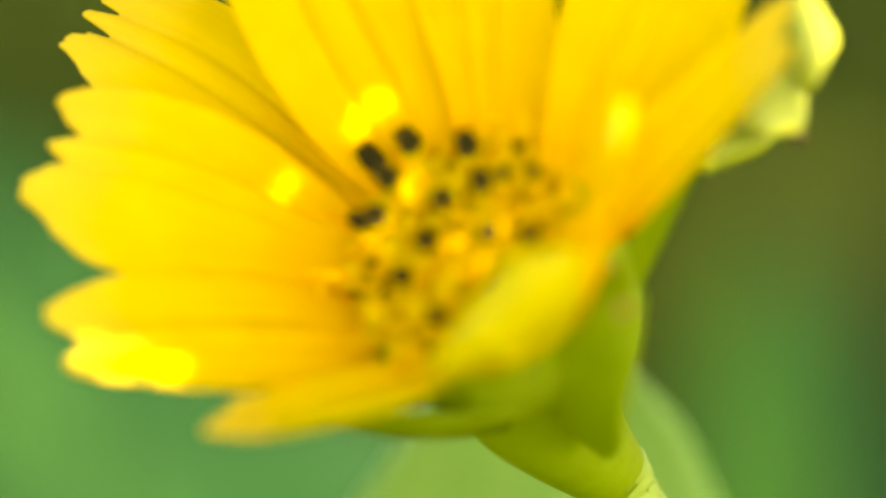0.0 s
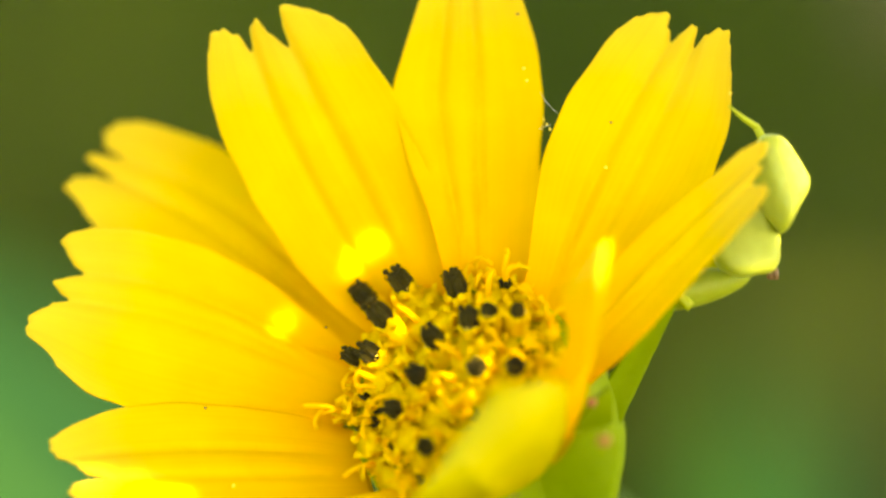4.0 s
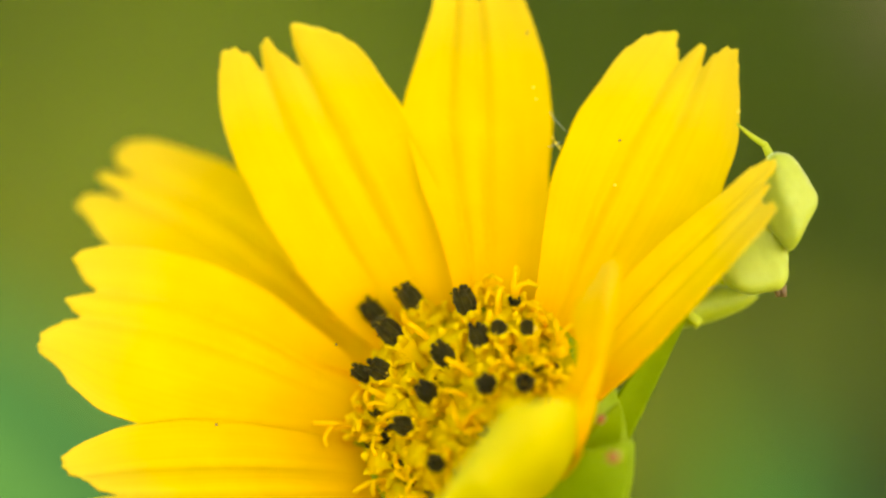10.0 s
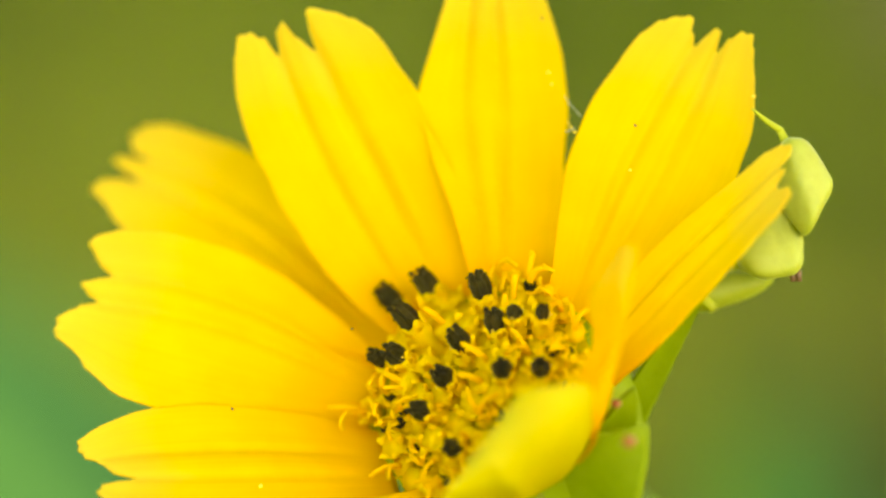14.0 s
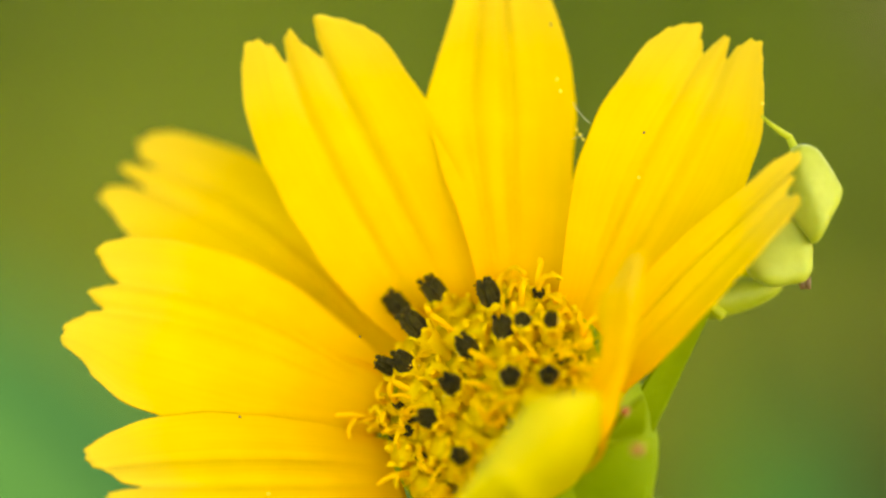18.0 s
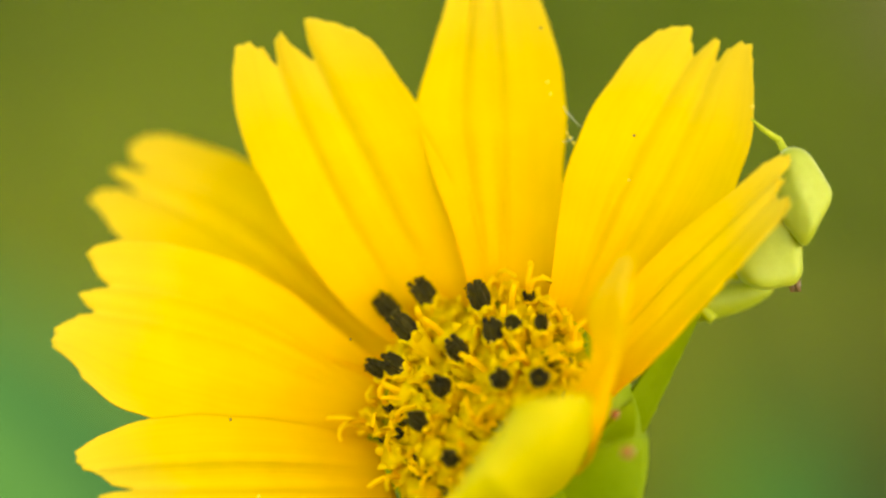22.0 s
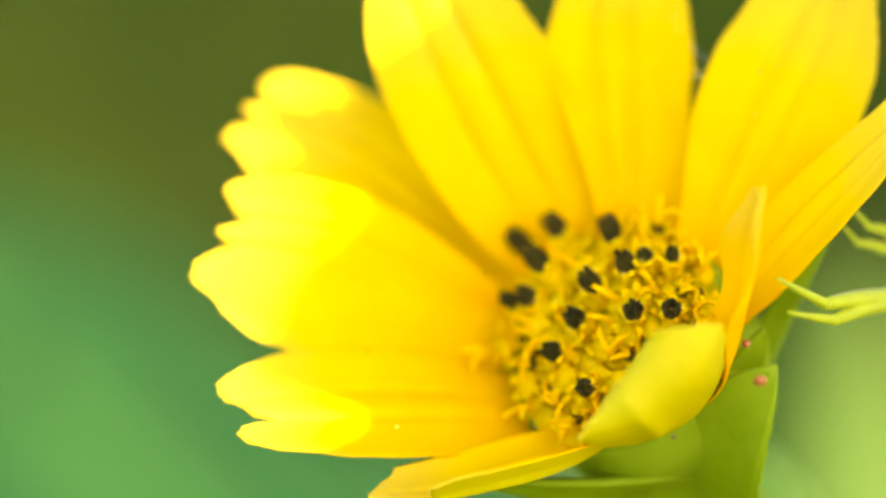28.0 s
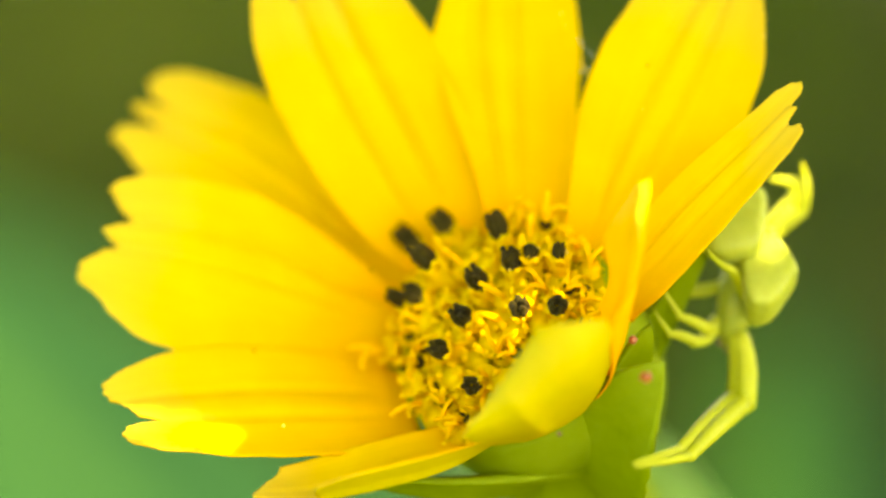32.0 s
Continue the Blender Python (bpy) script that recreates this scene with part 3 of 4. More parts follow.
for _ in range(4):
    fine = [fine[0]] + [(a + b * 2 + c) / 4 for a, b, c in zip(fine, fine[1:], fine[2:])] + [fine[-1]]
bm = bmesh.new()
tube(bm, [W(p) for p in fine], [MM * (1.36 - 0.2 * smooth(2, 12, i) + 0.04 * math.sin(i * 1.9)) for i in range(len(fine))], 16)
part("stem", bm, STEM, flower, "pale green hairy stem")
bm = bmesh.new()
rnd = random.Random(5)
for k in range(240):
    i = rnd.randrange(2, 26)
    p = fine[i].lerp(fine[i + 1], rnd.random())
    t = (fine[i + 1] - fine[i]).normalized()
    out = (Matrix.Rotation(rnd.uniform(0, 6.28), 3, t) @ t.orthogonal()).normalized()
    q = p + out * 1.1
    tube(bm, [W(q), W(q + out * rnd.uniform(0.12, 0.3) + t * rnd.uniform(-0.1, 0.2))], [0.025 * MM, 0.008 * MM], 4)
tagged(part("stem_hairs", bm, STEM, flower, "fine pale hairs on the stem"), kind="stuff")

# the broad light leaf that hangs behind the stem
part("leaf", blade(sp(965, 850, 22), sp(770, 2000, 40), (0.1, -1, 0.35), 17.0, (0.8, 0, 0), 0.3, 0.05, 0.3, 30, 14, 0.0, 0.01), LEAF_NEAR, flower, "light green leaf below the flower head")

# stray grains and specks lying on the petals
for k, (px, py, y, dark) in enumerate([(1094, 229, 0.2, 1), (940, 135, 1.7, 0), (946, 156, 1.7, 0), (380, 732, 0.2, 1), (1085, 308, 0.0, 0), (592, 590, 0.2, 1), (1304, 178, 0.3, 0), (930, 38, 2.0, 1), (430, 868, -1.6, 0)]):
    bm = bmesh.new()
    blob(bm, W(sp(px, py, y - 0.35)), (0.05 if dark else 0.07) * MM, 2, 0.8, k)
    part("speck", bm, BROWN if dark else POLLEN, flower)

# silk threads with caught pollen between two petals
silk = empty("spider_silk", plant_foot, "fine silk threads with pollen between two petals", "silk")
for k, (a, b) in enumerate([((968, 176, 0.6), (1000, 214, 0.4)), ((968, 212, 0.6), (990, 246, 0.4)), ((966, 240, 0.6), (988, 232, 0.4))]):
    bm = bmesh.new()
    pa, pb = sp(*a), sp(*b)
    tube(bm, [W(pa.lerp(pb, s) + Vector((0, 0, -0.06 * math.sin(s * 3.14)))) for s in (0, 0.25, 0.5, 0.75, 1)], [0.006 * MM] * 5, 5)
    for s in (0.3, 0.55, 0.8):
        blob(bm, W(pa.lerp(pb, s + 0.05 * k)), (0.05 if k == 1 else 0.012) * MM, 1, 0.4, k)
    part("thread", bm, SILK if k != 1 else POLLEN, silk)

# ---- the crab spider ----
# local millimetres, scaled to metres: x to the right, y away, z up; the head looks down
spider = empty("crab_spider", (0, 0, 0), "pale green crab spider with a cream abdomen clinging to a petal", "spider", local=True)


def L(*v):
    return Vector(v) * MM


def faceted(bm, place, planes, power, rough=0.03, seed=0):
    """A rounded body bounded by planes (direction, distance in millimetres) round a place."""
    made = bmesh.ops.create_icosphere(bm, subdivisions=5, radius=1.0)["verts"]
    walls = [(Vector(n).normalized(), h) for n, h in planes]
    for v in made:
        d = v.co.normalized()
        r = sum(max(0.0, d.dot(n) / h) ** power for n, h in walls) ** (-1 / power)
        r *= 1 + rough * noise.noise(d * 2.5 + Vector((seed, 0, 0)))
        v.co = (Vector(place) + d * r) * MM


# the abdomen: a faceted back with two blunt corners over a rounded belly
bm = bmesh.new()
faceted(bm, (0, 0, 0), [((-0.1, 0, 1), 1.80), ((0.85, 0, 0.53), 1.08), ((0.88, 0, -0.47), 0.95), ((-0.8, 0, -0.6), 1.05), ((-1, 0, 0.1), 1.0),
                        ((0.5, -0.85, 0.2), 0.95), ((-0.6, -0.75, -0.2), 0.9), ((0, 1, 0), 1.0)], 7)
abdomen = part("abdomen", bm, SPIDER_PALE, spider, "cream and pale green abdomen with two blunt corners")
bm = bmesh.new()
faceted(bm, (-0.85, 0.85, -1.7), [((1, 0, 0.15), 0.85), ((0.45, 0, -0.9), 1.6), ((-0.2, 0, -1), 1.65), ((-1, 0, 0), 1.5), ((0, 0, 1), 1.6), ((0.1, -1, 0.3), 0.95), ((0, 1, 0), 0.9)], 4, 0.05, 3)
part("belly", bm, SPIDER_PALE, abdomen, "rounded green belly of the spider")
bm = bmesh.new()
for k, (x, y) in enumerate(((-0.10, 0), (0.10, 0), (0, 0.15))):
    tube(bm, [L(x - 0.25, y + 0.6, -2.92), L(x * 1.2 - 0.17, y + 0.6, -3.30)], [0.16 * MM, 0.07 * MM], 8)
part("spinnerets", bm, BROWN, abdomen, "small brown spinnerets")

bm = bmesh.new()
for v in blob(bm, Vector(), 1.0, 4):
    x, y, z = v.co
    v.co = L(x * (0.66 - 0.08 * z) + 0.25 * (z + 0.4), y * 0.75, z * 2.1 + 0.3)
carapace = part("carapace", bm, SPIDER, spider, "pale green head and breast")
for k, (x, z) in enumerate(((-0.28, -1.75), (0.28, -1.75), (-0.55, -1.5), (0.55, -1.5))):
    bm = bmesh.new()
    blob(bm, L(x, -0.42, z), 0.10 * MM, 2)
    part("eye", bm, BROWN, carapace)


def leg(hip, knee, ankle, toe, r, label):
    """A leg of thigh, shin and foot; its origin is the hip."""
    hip, knee, ankle, toe = (Vector(p) for p in (hip, knee, ankle, toe))

    def limb(a, b, ra, rb, bend):
        bm = bmesh.new()
        pts = [a.lerp(b, s / 8) + bend * math.sin(math.pi * s / 8) for s in range(9)]
        rad = [(ra + (rb - ra) * s / 8) * (1 + 0.14 * math.sin(math.pi * s / 8)) for s in range(9)]
        tube(bm, [(p - hip) * MM for p in pts], [q * MM for q in rad], 12)
        blob(bm, (b - hip) * MM, rb * 1.06 * MM, 2)
        return bm
    mid = (knee - hip).cross(Vector((0, 1, 0)))
    mid = mid.normalized() * 0.12 if mid.length > 0.01 else Vector()
    ob = part("leg", limb(hip, knee, r * 0.8, r, mid), SPIDER_LEG, spider, label)
    ob.location = hip * MM
    part("shin", limb(knee, ankle, r * 0.92, r * 0.55, mid * -0.8), SPIDER_LEG, ob)
    part("foot", limb(ankle, toe, r * 0.5, r * 0.16, mid * 0.5), SPIDER_LEG, ob)
    return ob


LEGS = [
    # hip, knee, ankle, toe, thickness
    ((0.2, -0.5, -1.2), (0.3, -1.4, -3.6), (-1.9, -5.4, -5.25), (-3.9, -7.2, -5.5), 0.39),
    ((0.0, -0.4, -1.2), (0.2, -1.0, -3.4), (-1.9, -5.2, -5.2), (-3.6, -7.2, -5.7), 0.36),
    ((-0.7, -0.5, -0.6), (-1.1, -1.4, -0.9), (-2.0, -1.8, -0.5), (-2.9, -2.0, 0.9), 0.24),
    ((-0.7, -0.5, -1.0), (-1.5, -1.4, -1.4), (-2.4, -1.8, -1.1), (-3.0, -2.0, -0.2), 0.22),
    ((0.5, 0.4, 1.2), (2.6, 1.0, 3.2), (2.75, 0.7, 4.4), (2.6, 0.4, 5.0), 0.22),
    ((0.6, 0.6, 1.3), (2.7, 1.3, 2.9), (3.1, 1.1, 3.7), (2.2, 0.9, 4.1), 0.40),
    ((0.2, 0.3, 0.8), (0.9, 0.1, 2.9), (0.85, -0.4, 4.9), (0.15, -0.9, 5.9), 0.24),
    ((0.7, -0.6, 0.0), (0.3, -1.5, 0.8), (-0.2, -2.0, 1.5), (-0.7, -2.6, 2.2), 0.24),
]
SPIDER_LEGS = [leg(*row, "long curved front leg" if i < 2 else "pale green leg") for i, row in enumerate(LEGS)]


# ---- ground and undergrowth ----
bm = bmesh.new()
bmesh.ops.create_grid(bm, x_segments=60, y_segments=60, size=1.0)
for v in bm.verts:
    r = v.co.length
    v.co = v.co * (1.5 + 300 * r ** 4)
    v.co.z = 0.012 * noise.noise(v.co * 3) if r < 0.8 else 0.0
ground = tagged(part("ground", bm, SOIL, None, "dull olive-brown soil under the added shrub"), category="ground", kind="structure")


def broad_leaf(name, base, tip, facing, width, material, label, bulge=(0, 0, 0), group="leaves behind the flower"):
    """A loose leaf of the undergrowth on its own stalk, in millimetres of the view."""
    thing = empty(name, W(Vector(base)), label, "leaf", group)
    part("blade", blade(base, tip, facing, width, bulge, 0.4, 0.06, 0.35, 28, 16), material, thing)
    bm = bmesh.new()
    end = TILT.inverted() @ (Vector((W(Vector(base)).x, W(Vector(base)).y + 0.01, 0)) - CENTRE) / MM
    b = Vector(base)
    tube(bm, [W(b.lerp(end, s) + Vector((4 * math.sin(s * 3), 0, 0))) for s in (0, 0.2, 0.4, 0.6, 0.8, 1)], [1.0 * MM] * 6, 8)
    part("stalk", bm, STEM, thing)
    return thing


def far(px, py, y):
    """A place behind the flower that shows at (px, py)."""
    return sp(px, py, y)


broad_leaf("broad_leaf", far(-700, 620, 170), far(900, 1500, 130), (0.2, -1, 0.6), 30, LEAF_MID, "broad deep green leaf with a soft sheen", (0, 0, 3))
broad_leaf("broad_leaf", far(-420, 520, 140), far(500, 1500, 110), (0.2, -1, 0.9), 4, LEAF_STREAK, "narrow light green leaf behind the flower", (0, 0, 2))
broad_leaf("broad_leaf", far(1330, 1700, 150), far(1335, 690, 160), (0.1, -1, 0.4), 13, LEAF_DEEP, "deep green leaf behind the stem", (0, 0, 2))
# added leaf whose light green stands in for a brighter background
swaying = broad_leaf("broad_leaf", far(1980, 1500, 100), far(1920, 560, 110), (-0.1, -1, 0.6), 8, LEAF_ADDED, "light green leaf added beside the stem, swung in to brighten it", (0, 0, 1))
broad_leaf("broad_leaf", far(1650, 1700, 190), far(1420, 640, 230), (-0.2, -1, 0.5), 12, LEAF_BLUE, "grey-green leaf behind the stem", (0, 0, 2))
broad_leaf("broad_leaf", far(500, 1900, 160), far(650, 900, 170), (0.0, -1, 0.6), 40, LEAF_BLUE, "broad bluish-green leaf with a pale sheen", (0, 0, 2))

broad_leaf("dry_leaf", far(2150, -120, 330), far(1562, -14, 330), (0, -1, 0.6), 12, DRY_LEAF, "pale beige dry leaf caught on a stalk", (0, 0, 2))

# low grass over the soil
bm = bmesh.new()
rnd = random.Random(11)
for k in range(2600):
    x, y = rnd.uniform(-0.5, 0.5), rnd.uniform(0.35, 1.8)
    h, a = rnd.uniform(0.03, 0.10), rnd.uniform(0, 6.28)
    d = Vector((math.cos(a), math.sin(a), 0))
    s = Vector((-d.y, d.x, 0)) * 0.0022
    p = Vector((x, y, -0.005))
    vs = [bm.verts.new(q) for q in (p - s, p + s, p + s * 0.8 + d * h * 0.2 + Vector((0, 0, h * 0.6)), p - s * 0.8 + d * h * 0.2 + Vector((0, 0, h * 0.6)), p + d * h * 0.5 + Vector((0, 0, h)))]
    bm.faces.new((vs[0], vs[1], vs[2], vs[3]))
    bm.faces.new((vs[3], vs[2], vs[4]))
tagged(part("grass", bm, GRASS, None, "short dull green grass over dark soil"), category="grass", kind="stuff")


# ---- unseen shrub added to keep the sun off the undergrowth behind the flower ----
shrub = empty("shrub", Vector((0.55, 1.2, 0)), "unseen leafy shrub added to shade the undergrowth", "shrub")
rnd = random.Random(21)
bm = bmesh.new()
root = Vector((0.55, 1.2, 0))
tube(bm, [root, root + Vector((0.02, -0.02, 0.4)), root + Vector((-0.03, -0.05, 0.8)), root + Vector((-0.1, -0.1, 1.15))], [0.022, 0.019, 0.015, 0.010], 10)
part("trunk", bm, BROWN, shrub)
bm = bmesh.new()
slant = Vector((TO_SUN.x / TO_SUN.z, TO_SUN.y / TO_SUN.z, 0))
for k in range(26):
    a = root + Vector((-0.03, -0.05, 0.5 + 0.024 * k))
    turn = k * 2.4
    shade = Vector((0.15 + 0.95 * math.sqrt((k + 0.7) / 26) * math.cos(turn), 0.95 + 0.80 * math.sqrt((k + 0.7) / 26) * math.sin(turn), 0))
    b = shade + Vector((0, 0, rnd.uniform(0.82, 1.1)))
    b += slant * (b.z - 0.26)
    m = a.lerp(b, 0.5) + Vector((0, 0, 0.12))
    pts = [a * (1 - s) ** 2 + m * 2 * s * (1 - s) + b * s * s for s in (0, 0.2, 0.4, 0.6, 0.8, 1)]
    twig = bmesh.new()
    tube(twig, pts, [0.009, 0.008, 0.006, 0.005, 0.004, 0.002], 7)
    part("limb", twig, BROWN, shrub)
    for n in range(62):
        c = b + Vector((rnd.gauss(0, 0.13), rnd.gauss(0, 0.12), rnd.gauss(0, 0.07)))
        if c.y - slant.y * (c.z - 0.26) < 0.13:
            c.y = 0.13 + slant.y * (c.z - 0.26) + rnd.uniform(0, 0.12)
        c.z = max(c.z, 0.72)
        low = c - slant * c.z
        if abs(low.x) < 0.28 and 0.6 < low.y < 1.5 and rnd.random() < 0.72:
            continue
        a2 = rnd.uniform(0, 6.28)
        d = Vector((math.cos(a2), math.sin(a2), rnd.uniform(-0.4, 0.2))).normalized()
        s = d.cross(Vector((0, 0, 1))).normalized()
        l, w = rnd.uniform(0.06, 0.10), rnd.uniform(0.022, 0.036)
        droop = Vector((0, 0, -0.2 * l))
        form = [(0, 0.05), (0.25, 0.8), (0.55, 1.0), (0.8, 0.6), (1.0, 0.03)]
        left = [bm.verts.new(c + d * l * t + s * w * q + droop * t * t + Vector((0, 0, 0.25 * w * q))) for t, q in form]
        mid = [bm.verts.new(c + d * l * t + droop * t * t) for t, q in form]
        right = [bm.verts.new(c + d * l * t - s * w * q + droop * t * t + Vector((0, 0, 0.25 * w * q))) for t, q in form]
        for i in range(4):
            bm.faces.new((mid[i], mid[i + 1], left[i + 1], left[i]))
            bm.faces.new((right[i], right[i + 1], mid[i + 1], mid[i]))
tagged(part("leaves", bm, LEAF_SHADE, shrub), kind="stuff")

# an unseen branch added over the soil; moving it aside brightens the background
branch = empty("leafy_branch", (0, 0, 0), "unseen leafy branch added to steer the light on the soil", "branch", local=True)
bm = bmesh.new()
tube(bm, [Vector((0.5, 0.35, 0.05)), Vector((0.3, 0.2, 0.03)), Vector((0.1, 0.05, 0)), Vector((-0.1, -0.12, 0)), Vector((-0.22, -0.35, -0.02))], [0.006, 0.005, 0.004, 0.003, 0.0015], 8)
part("twig", bm, BROWN, branch)
rnd = random.Random(33)
bm = bmesh.new()
for k in range(150):
    c = Vector((rnd.uniform(-0.28, 0.28), rnd.uniform(-0.45, 0.45), rnd.uniform(-0.06, 0.06)))
    a = rnd.uniform(0, 6.28)
    d = Vector((math.cos(a), math.sin(a), rnd.uniform(-0.3, 0.2))).normalized()
    s = d.cross(Vector((0, 0, 1))).normalized()
    l, w = rnd.uniform(0.09, 0.13), rnd.uniform(0.03, 0.042)
    form = [(0, 0.05), (0.25, 0.8), (0.55, 1.0), (0.8, 0.6), (1.0, 0.03)]
    left = [bm.verts.new(c + d * l * t + s * w * q + Vector((0, 0, 0.2 * w * q - 0.2 * l * t * t))) for t, q in form]
    mid = [bm.verts.new(c + d * l * t + Vector((0, 0, -0.2 * l * t * t))) for t, q in form]
    right = [bm.verts.new(c + d * l * t - s * w * q + Vector((0, 0, 0.2 * w * q - 0.2 * l * t * t))) for t, q in form]
    for i in range(4):
        bm.faces.new((mid[i], mid[i + 1], left[i + 1], left[i]))
        bm.faces.new((right[i], right[i + 1], mid[i + 1], mid[i]))
tagged(part("leaves", bm, LEAF_SHADE, branch), kind="stuff")

# ---- unseen leaves added overhead to shade the flower ----
SUN_X = Vector((1, 0, 0)) - TO_SUN * TO_SUN.x
SUN_X.normalize()
SUN_Y = TO_SUN.cross(SUN_X)


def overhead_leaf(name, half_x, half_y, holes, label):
    """A leaf square to the sun; holes: spots (x, y, radius) cut to let sun patches through."""
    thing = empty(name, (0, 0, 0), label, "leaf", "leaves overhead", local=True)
    bm = bmesh.new()
    n = 110
    grid, normals, uvs = [], [], []
    for i in range(n + 1):
        s = i / n * 2 - 1
        edge = half_x * (1 - s * s) ** 0.55 * (1 + 0.05 * math.sin(s * 23) + 0.03 * math.sin(s * 41 + 1)) + 0.3
        row = []
        for j in range(n + 1):
            u = j / n * 2 - 1
            q = SUN_X * (u * edge) + SUN_Y * (s * half_y) + TO_SUN * (0.9 * abs(u) * 4 + 0.6 * math.sin(s * 6))
            row.append(q * MM)
        grid.append(row)
        normals.append([TO_SUN] * (n + 1))
        uvs.append([(j / n, i / n) for j in range(n + 1)])

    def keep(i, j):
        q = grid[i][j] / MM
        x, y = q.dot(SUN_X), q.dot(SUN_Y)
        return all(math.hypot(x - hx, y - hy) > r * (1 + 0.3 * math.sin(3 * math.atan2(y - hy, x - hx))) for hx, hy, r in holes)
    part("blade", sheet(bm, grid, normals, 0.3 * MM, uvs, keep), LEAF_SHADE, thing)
    bm = bmesh.new()
    far_end = SUN_Y * half_y * 1.0
    tube(bm, [(far_end * k + TO_SUN * 6 * (k - 1) ** 2) * MM for k in (0.98, 1.4, 2.0, 3.0, 5.0)], [0.8 * MM, 0.9 * MM, 1.0 * MM, 1.2 * MM, 1.4 * MM], 8)
    part("stalk", bm, STEM, thing)
    return thing


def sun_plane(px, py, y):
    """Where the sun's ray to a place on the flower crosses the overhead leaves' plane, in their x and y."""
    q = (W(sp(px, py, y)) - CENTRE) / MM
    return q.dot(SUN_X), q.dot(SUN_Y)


# each hole is aimed so that its sun patch lands on a chosen spot
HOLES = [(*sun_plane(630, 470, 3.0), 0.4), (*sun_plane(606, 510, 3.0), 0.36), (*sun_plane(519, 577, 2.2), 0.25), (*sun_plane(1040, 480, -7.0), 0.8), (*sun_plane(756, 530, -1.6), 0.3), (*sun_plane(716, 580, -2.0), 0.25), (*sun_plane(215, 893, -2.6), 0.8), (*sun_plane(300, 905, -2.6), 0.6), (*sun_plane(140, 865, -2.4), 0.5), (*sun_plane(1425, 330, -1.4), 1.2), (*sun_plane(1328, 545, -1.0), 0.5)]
shade_a = overhead_leaf("shade_leaf", 26, 28, HOLES, "unseen dark green leaf overhead, holed to throw sun patches")
shade_b = overhead_leaf("shade_leaf", 26, 30, [], "unseen dark green leaf added overhead to cover the holes")


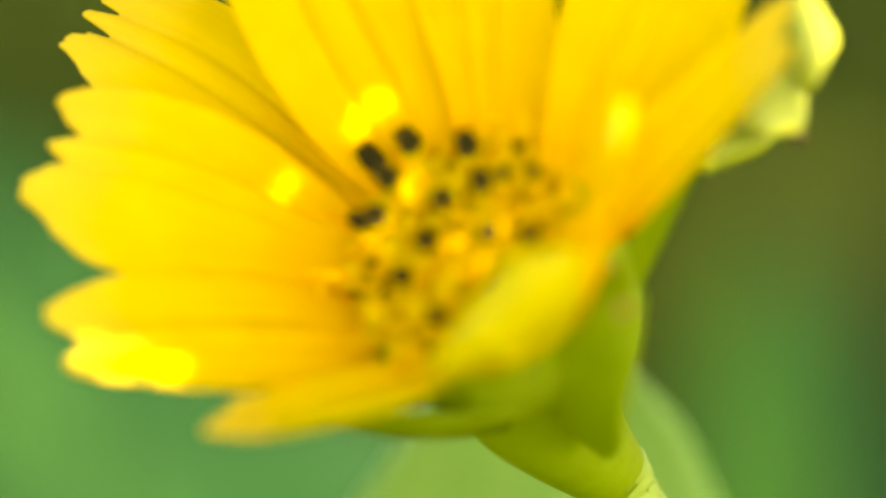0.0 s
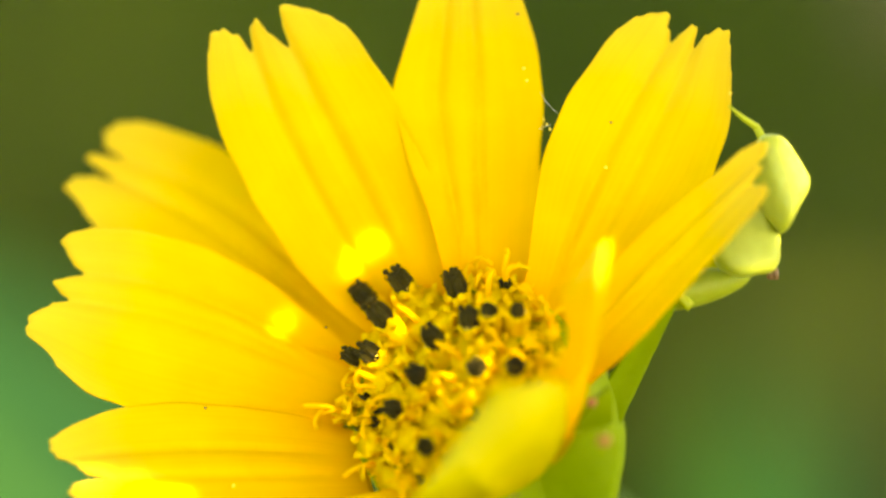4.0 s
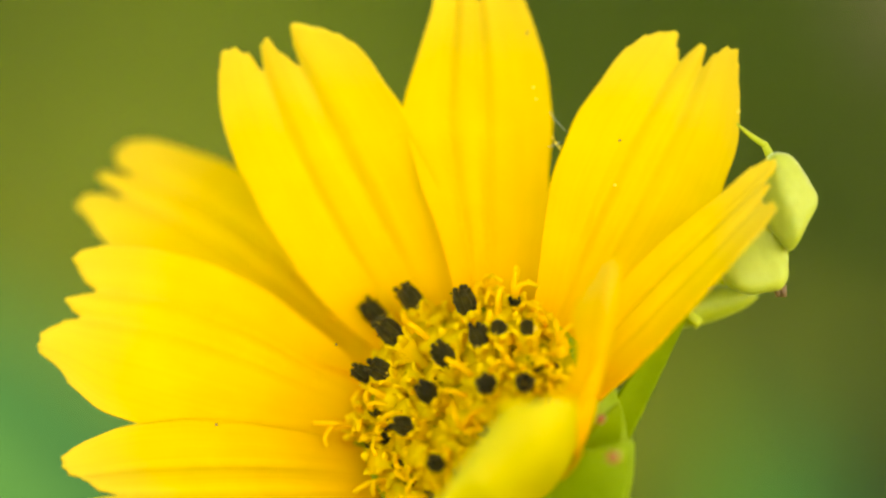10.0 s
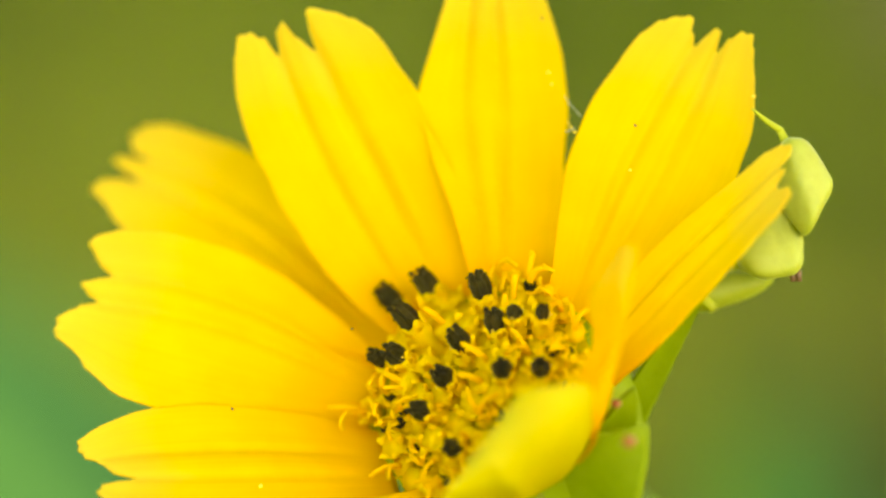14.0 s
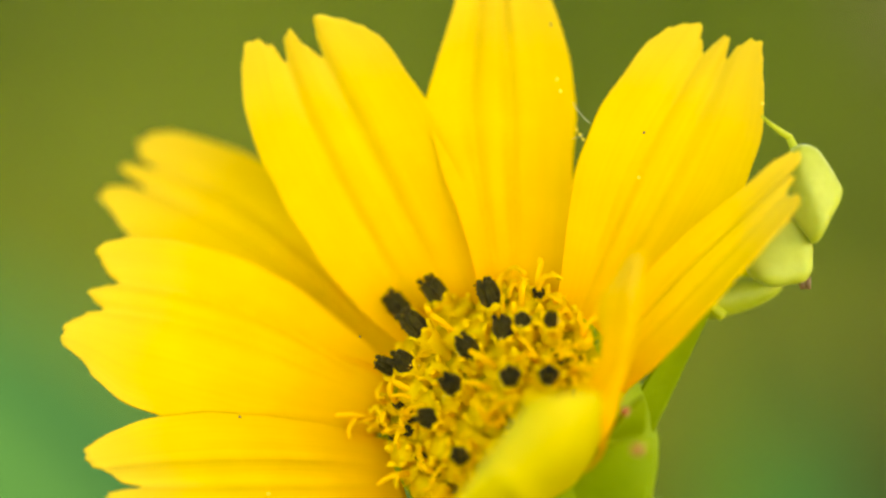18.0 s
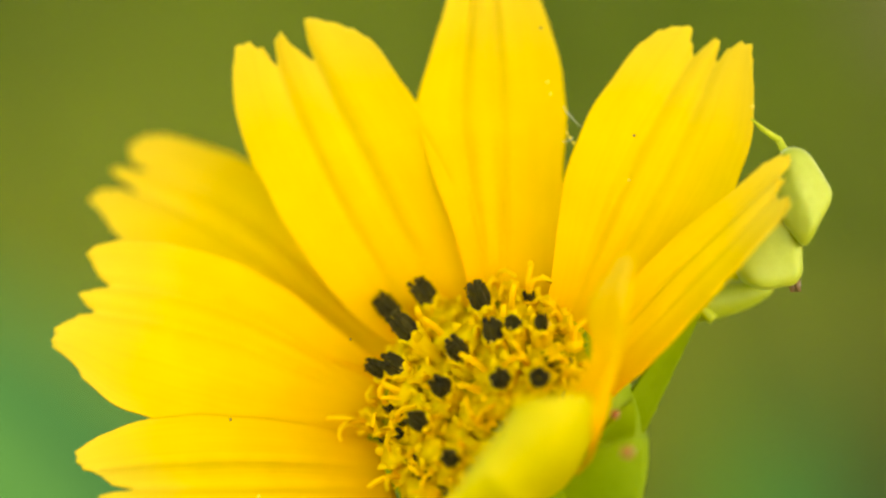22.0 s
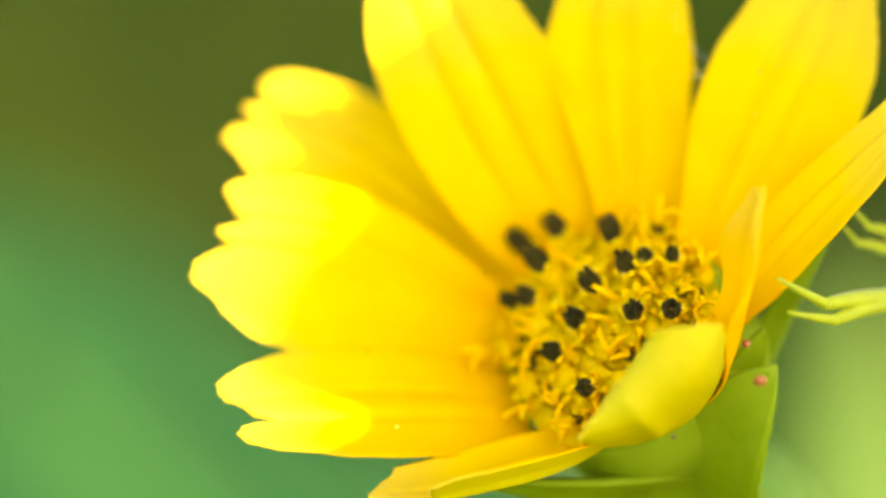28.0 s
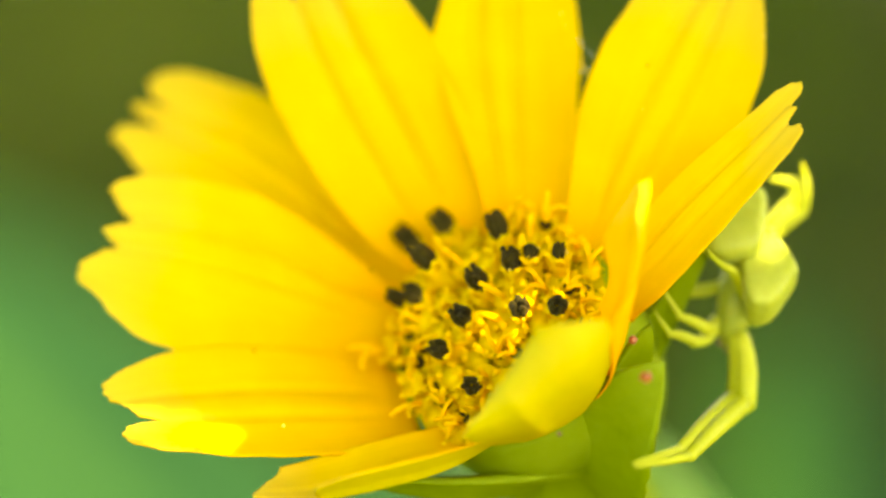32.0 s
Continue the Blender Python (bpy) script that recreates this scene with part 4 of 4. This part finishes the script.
def motions():
    def up(mm, sx, sy, turn=0):
        q = CENTRE + (TO_SUN * mm + SUN_X * sx + SUN_Y * sy) * MM
        return Matrix.Translation(q) @ Matrix.Rotation(radians(turn), 4, TO_SUN)

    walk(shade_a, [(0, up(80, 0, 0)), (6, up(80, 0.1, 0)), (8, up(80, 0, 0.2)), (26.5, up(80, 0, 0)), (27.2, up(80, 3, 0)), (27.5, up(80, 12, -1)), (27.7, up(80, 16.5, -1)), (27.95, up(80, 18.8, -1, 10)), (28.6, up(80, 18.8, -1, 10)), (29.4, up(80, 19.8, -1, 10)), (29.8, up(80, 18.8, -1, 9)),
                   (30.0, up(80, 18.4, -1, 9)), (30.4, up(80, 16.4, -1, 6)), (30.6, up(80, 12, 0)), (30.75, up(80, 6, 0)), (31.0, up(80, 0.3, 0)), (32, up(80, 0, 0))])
    walk(shade_b, [(0, up(95, 36, 22)), (1.5, up(95, 36, 22)), (4, up(95, 6, 56)), (5.5, up(95, 6, 56)), (7.5, up(95, 0, 2)), (12, up(95, 0, 2)), (26, up(95, 0, 2)), (27, up(95, 2, 20)), (27.5, up(95, 14, 8)), (27.95, up(95, 24, 0)), (30.3, up(95, 24, 0)), (30.8, up(95, -6, 18)), (31.0, up(95, -12, 23)), (32, up(95, -12, 23))])

    def swayed(x, y, turn):
        return Matrix.Translation(Vector((x, 1.05 + y, 0.9)) + slant * 0.9) @ Matrix.Rotation(radians(turn), 4, "Z")
    walk(branch, [(0, swayed(-0.05, 0, -1)), (7.5, swayed(-0.03, 0, 0)), (9.5, swayed(0.12, 0.03, 4)), (11, swayed(0.80, 0.16, 20)), (12, swayed(1.05, 0.2, 24)), (14, swayed(1.0, 0.18, 22)), (18, swayed(0.88, 0.14, 18)), (22, swayed(0.66, 0.12, 16)), (24.5, swayed(0.05, 0, 2)), (27, swayed(0, 0, 0)), (27.8, swayed(0.15, 0.05, 5)), (30.2, swayed(0.13, 0.04, 4)), (30.9, swayed(0.01, 0, 1)), (32, swayed(0.01, 0, 1))])

    # the leaf added beside the stem swings in to imitate brighter light, then back
    rest = Matrix.Translation(swaying.location)

    def leant(mm):
        return Matrix.Translation(Vector((mm * MM, 0, 0))) @ rest
    walk(swaying, [(0, leant(0)), (27.2, leant(0)), (27.8, leant(-18.5)), (28.6, leant(-19)), (29.6, leant(-19)), (30.4, leant(-9)), (31, leant(0)), (32, leant(0))])

    tilt4 = TILT.to_4x4()

    def crouch(px, py, y, turn, swing=0, nod=0):
        """The spider's pose: place on the flower, turn in the view, and swing about its own length."""
        m = Matrix.Translation(W(sp(px, py, y))) @ tilt4
        return m @ Matrix.Rotation(radians(turn), 4, "Y") @ Matrix.Rotation(radians(swing), 4, "Z") @ Matrix.Rotation(radians(nod), 4, "X")

    hidden = crouch(1222, 522, 1.6, 70)
    body = [(0, hidden), (27.7, hidden), (27.85, crouch(1330, 462, 3.0, 38)), (28.0, crouch(1385, 480, 1.5, 5)), (28.4, crouch(1395, 488, 1.0, 0)), (29.2, crouch(1395, 492, 1.0, 0)), (29.6, crouch(1355, 520, 1.2, 0)),
            (30.0, crouch(1262, 562, 1.2, 0)), (30.4, crouch(1211, 612, 1.2, 0)), (31.0, crouch(1217, 632, 1.2, 0)), (32, crouch(1243, 655, 1.2, 0))]
    walk(spider, body)

    def on_body(t):
        """The spider's own pose at a time of its rows."""
        (t0, m0), (t1, m1) = next((p, q) for p, q in zip(body, body[1:]) if p[0] <= t <= q[0])
        return m0.lerp(m1, (t - t0) / (t1 - t0))

    held = crouch(1391, 340, -1.0, 0)
    walk(abdomen, [(t, on_body(t).inverted() @ m) for t, m in (
        (0, held), (27.7, held), (28.0, crouch(1480, 400, -1.0, 0)), (29.2, crouch(1490, 420, 0.0, -10, 0, 30)), (30.0, crouch(1372, 478, 0.0, -12, 0, 40)), (30.4, crouch(1324, 528, 0.0, -12, 0, 40)),
        (31.0, crouch(1316, 556, 0.0, -12, 0, 40)), (31.4, crouch(1311, 578, 0.0, -6, 0, 85)), (32, crouch(1304, 610, 0.0, 0, 0, 145)))])

    # legs drawn up behind the petal at first, then reaching down to the stem
    for k, thigh in enumerate(SPIDER_LEGS):
        home = Matrix.Translation(thigh.location)
        drawn = home @ Matrix.Rotation(radians((35, 32, 20, 20, -110, -115, -59, -85)[k]), 4, "Y")
        if k in (4, 5, 7):
            drawn = drawn @ Matrix.Rotation(radians(-60), 4, "X")
        if k < 4:
            drawn = drawn @ Matrix.Rotation(radians(76 if k < 2 else -76), 4, "X")
        if k == 5:
            drawn = hidden.inverted() @ crouch(1285, 500, 2.6, -62)
        if k == 6:
            drawn = hidden.inverted() @ crouch(1384, 442, 0.2, -19)
        down = home @ Matrix.Rotation(radians((0, 0, 0, 0, 0, 0, -120, 0)[k]), 4, "Y")
        reach = home @ Matrix.Rotation(radians((30, 22, -15, -12, -20, -25, -75, -30)[k]), 4, "Y")
        walk(thigh, [(0, drawn), (27.7, drawn), (28.0, reach), (29.4, reach), (30.0, home @ Matrix.Rotation(radians((12, 22, 6, 4, -10, -8, -90, 0)[k]), 4, "Y")), (30.4, down), (31.0, down), (32, down @ Matrix.Rotation(radians((0, 5, 0, 0, 0, -14, 0, -10)[k]), 4, "Y"))])

motions()
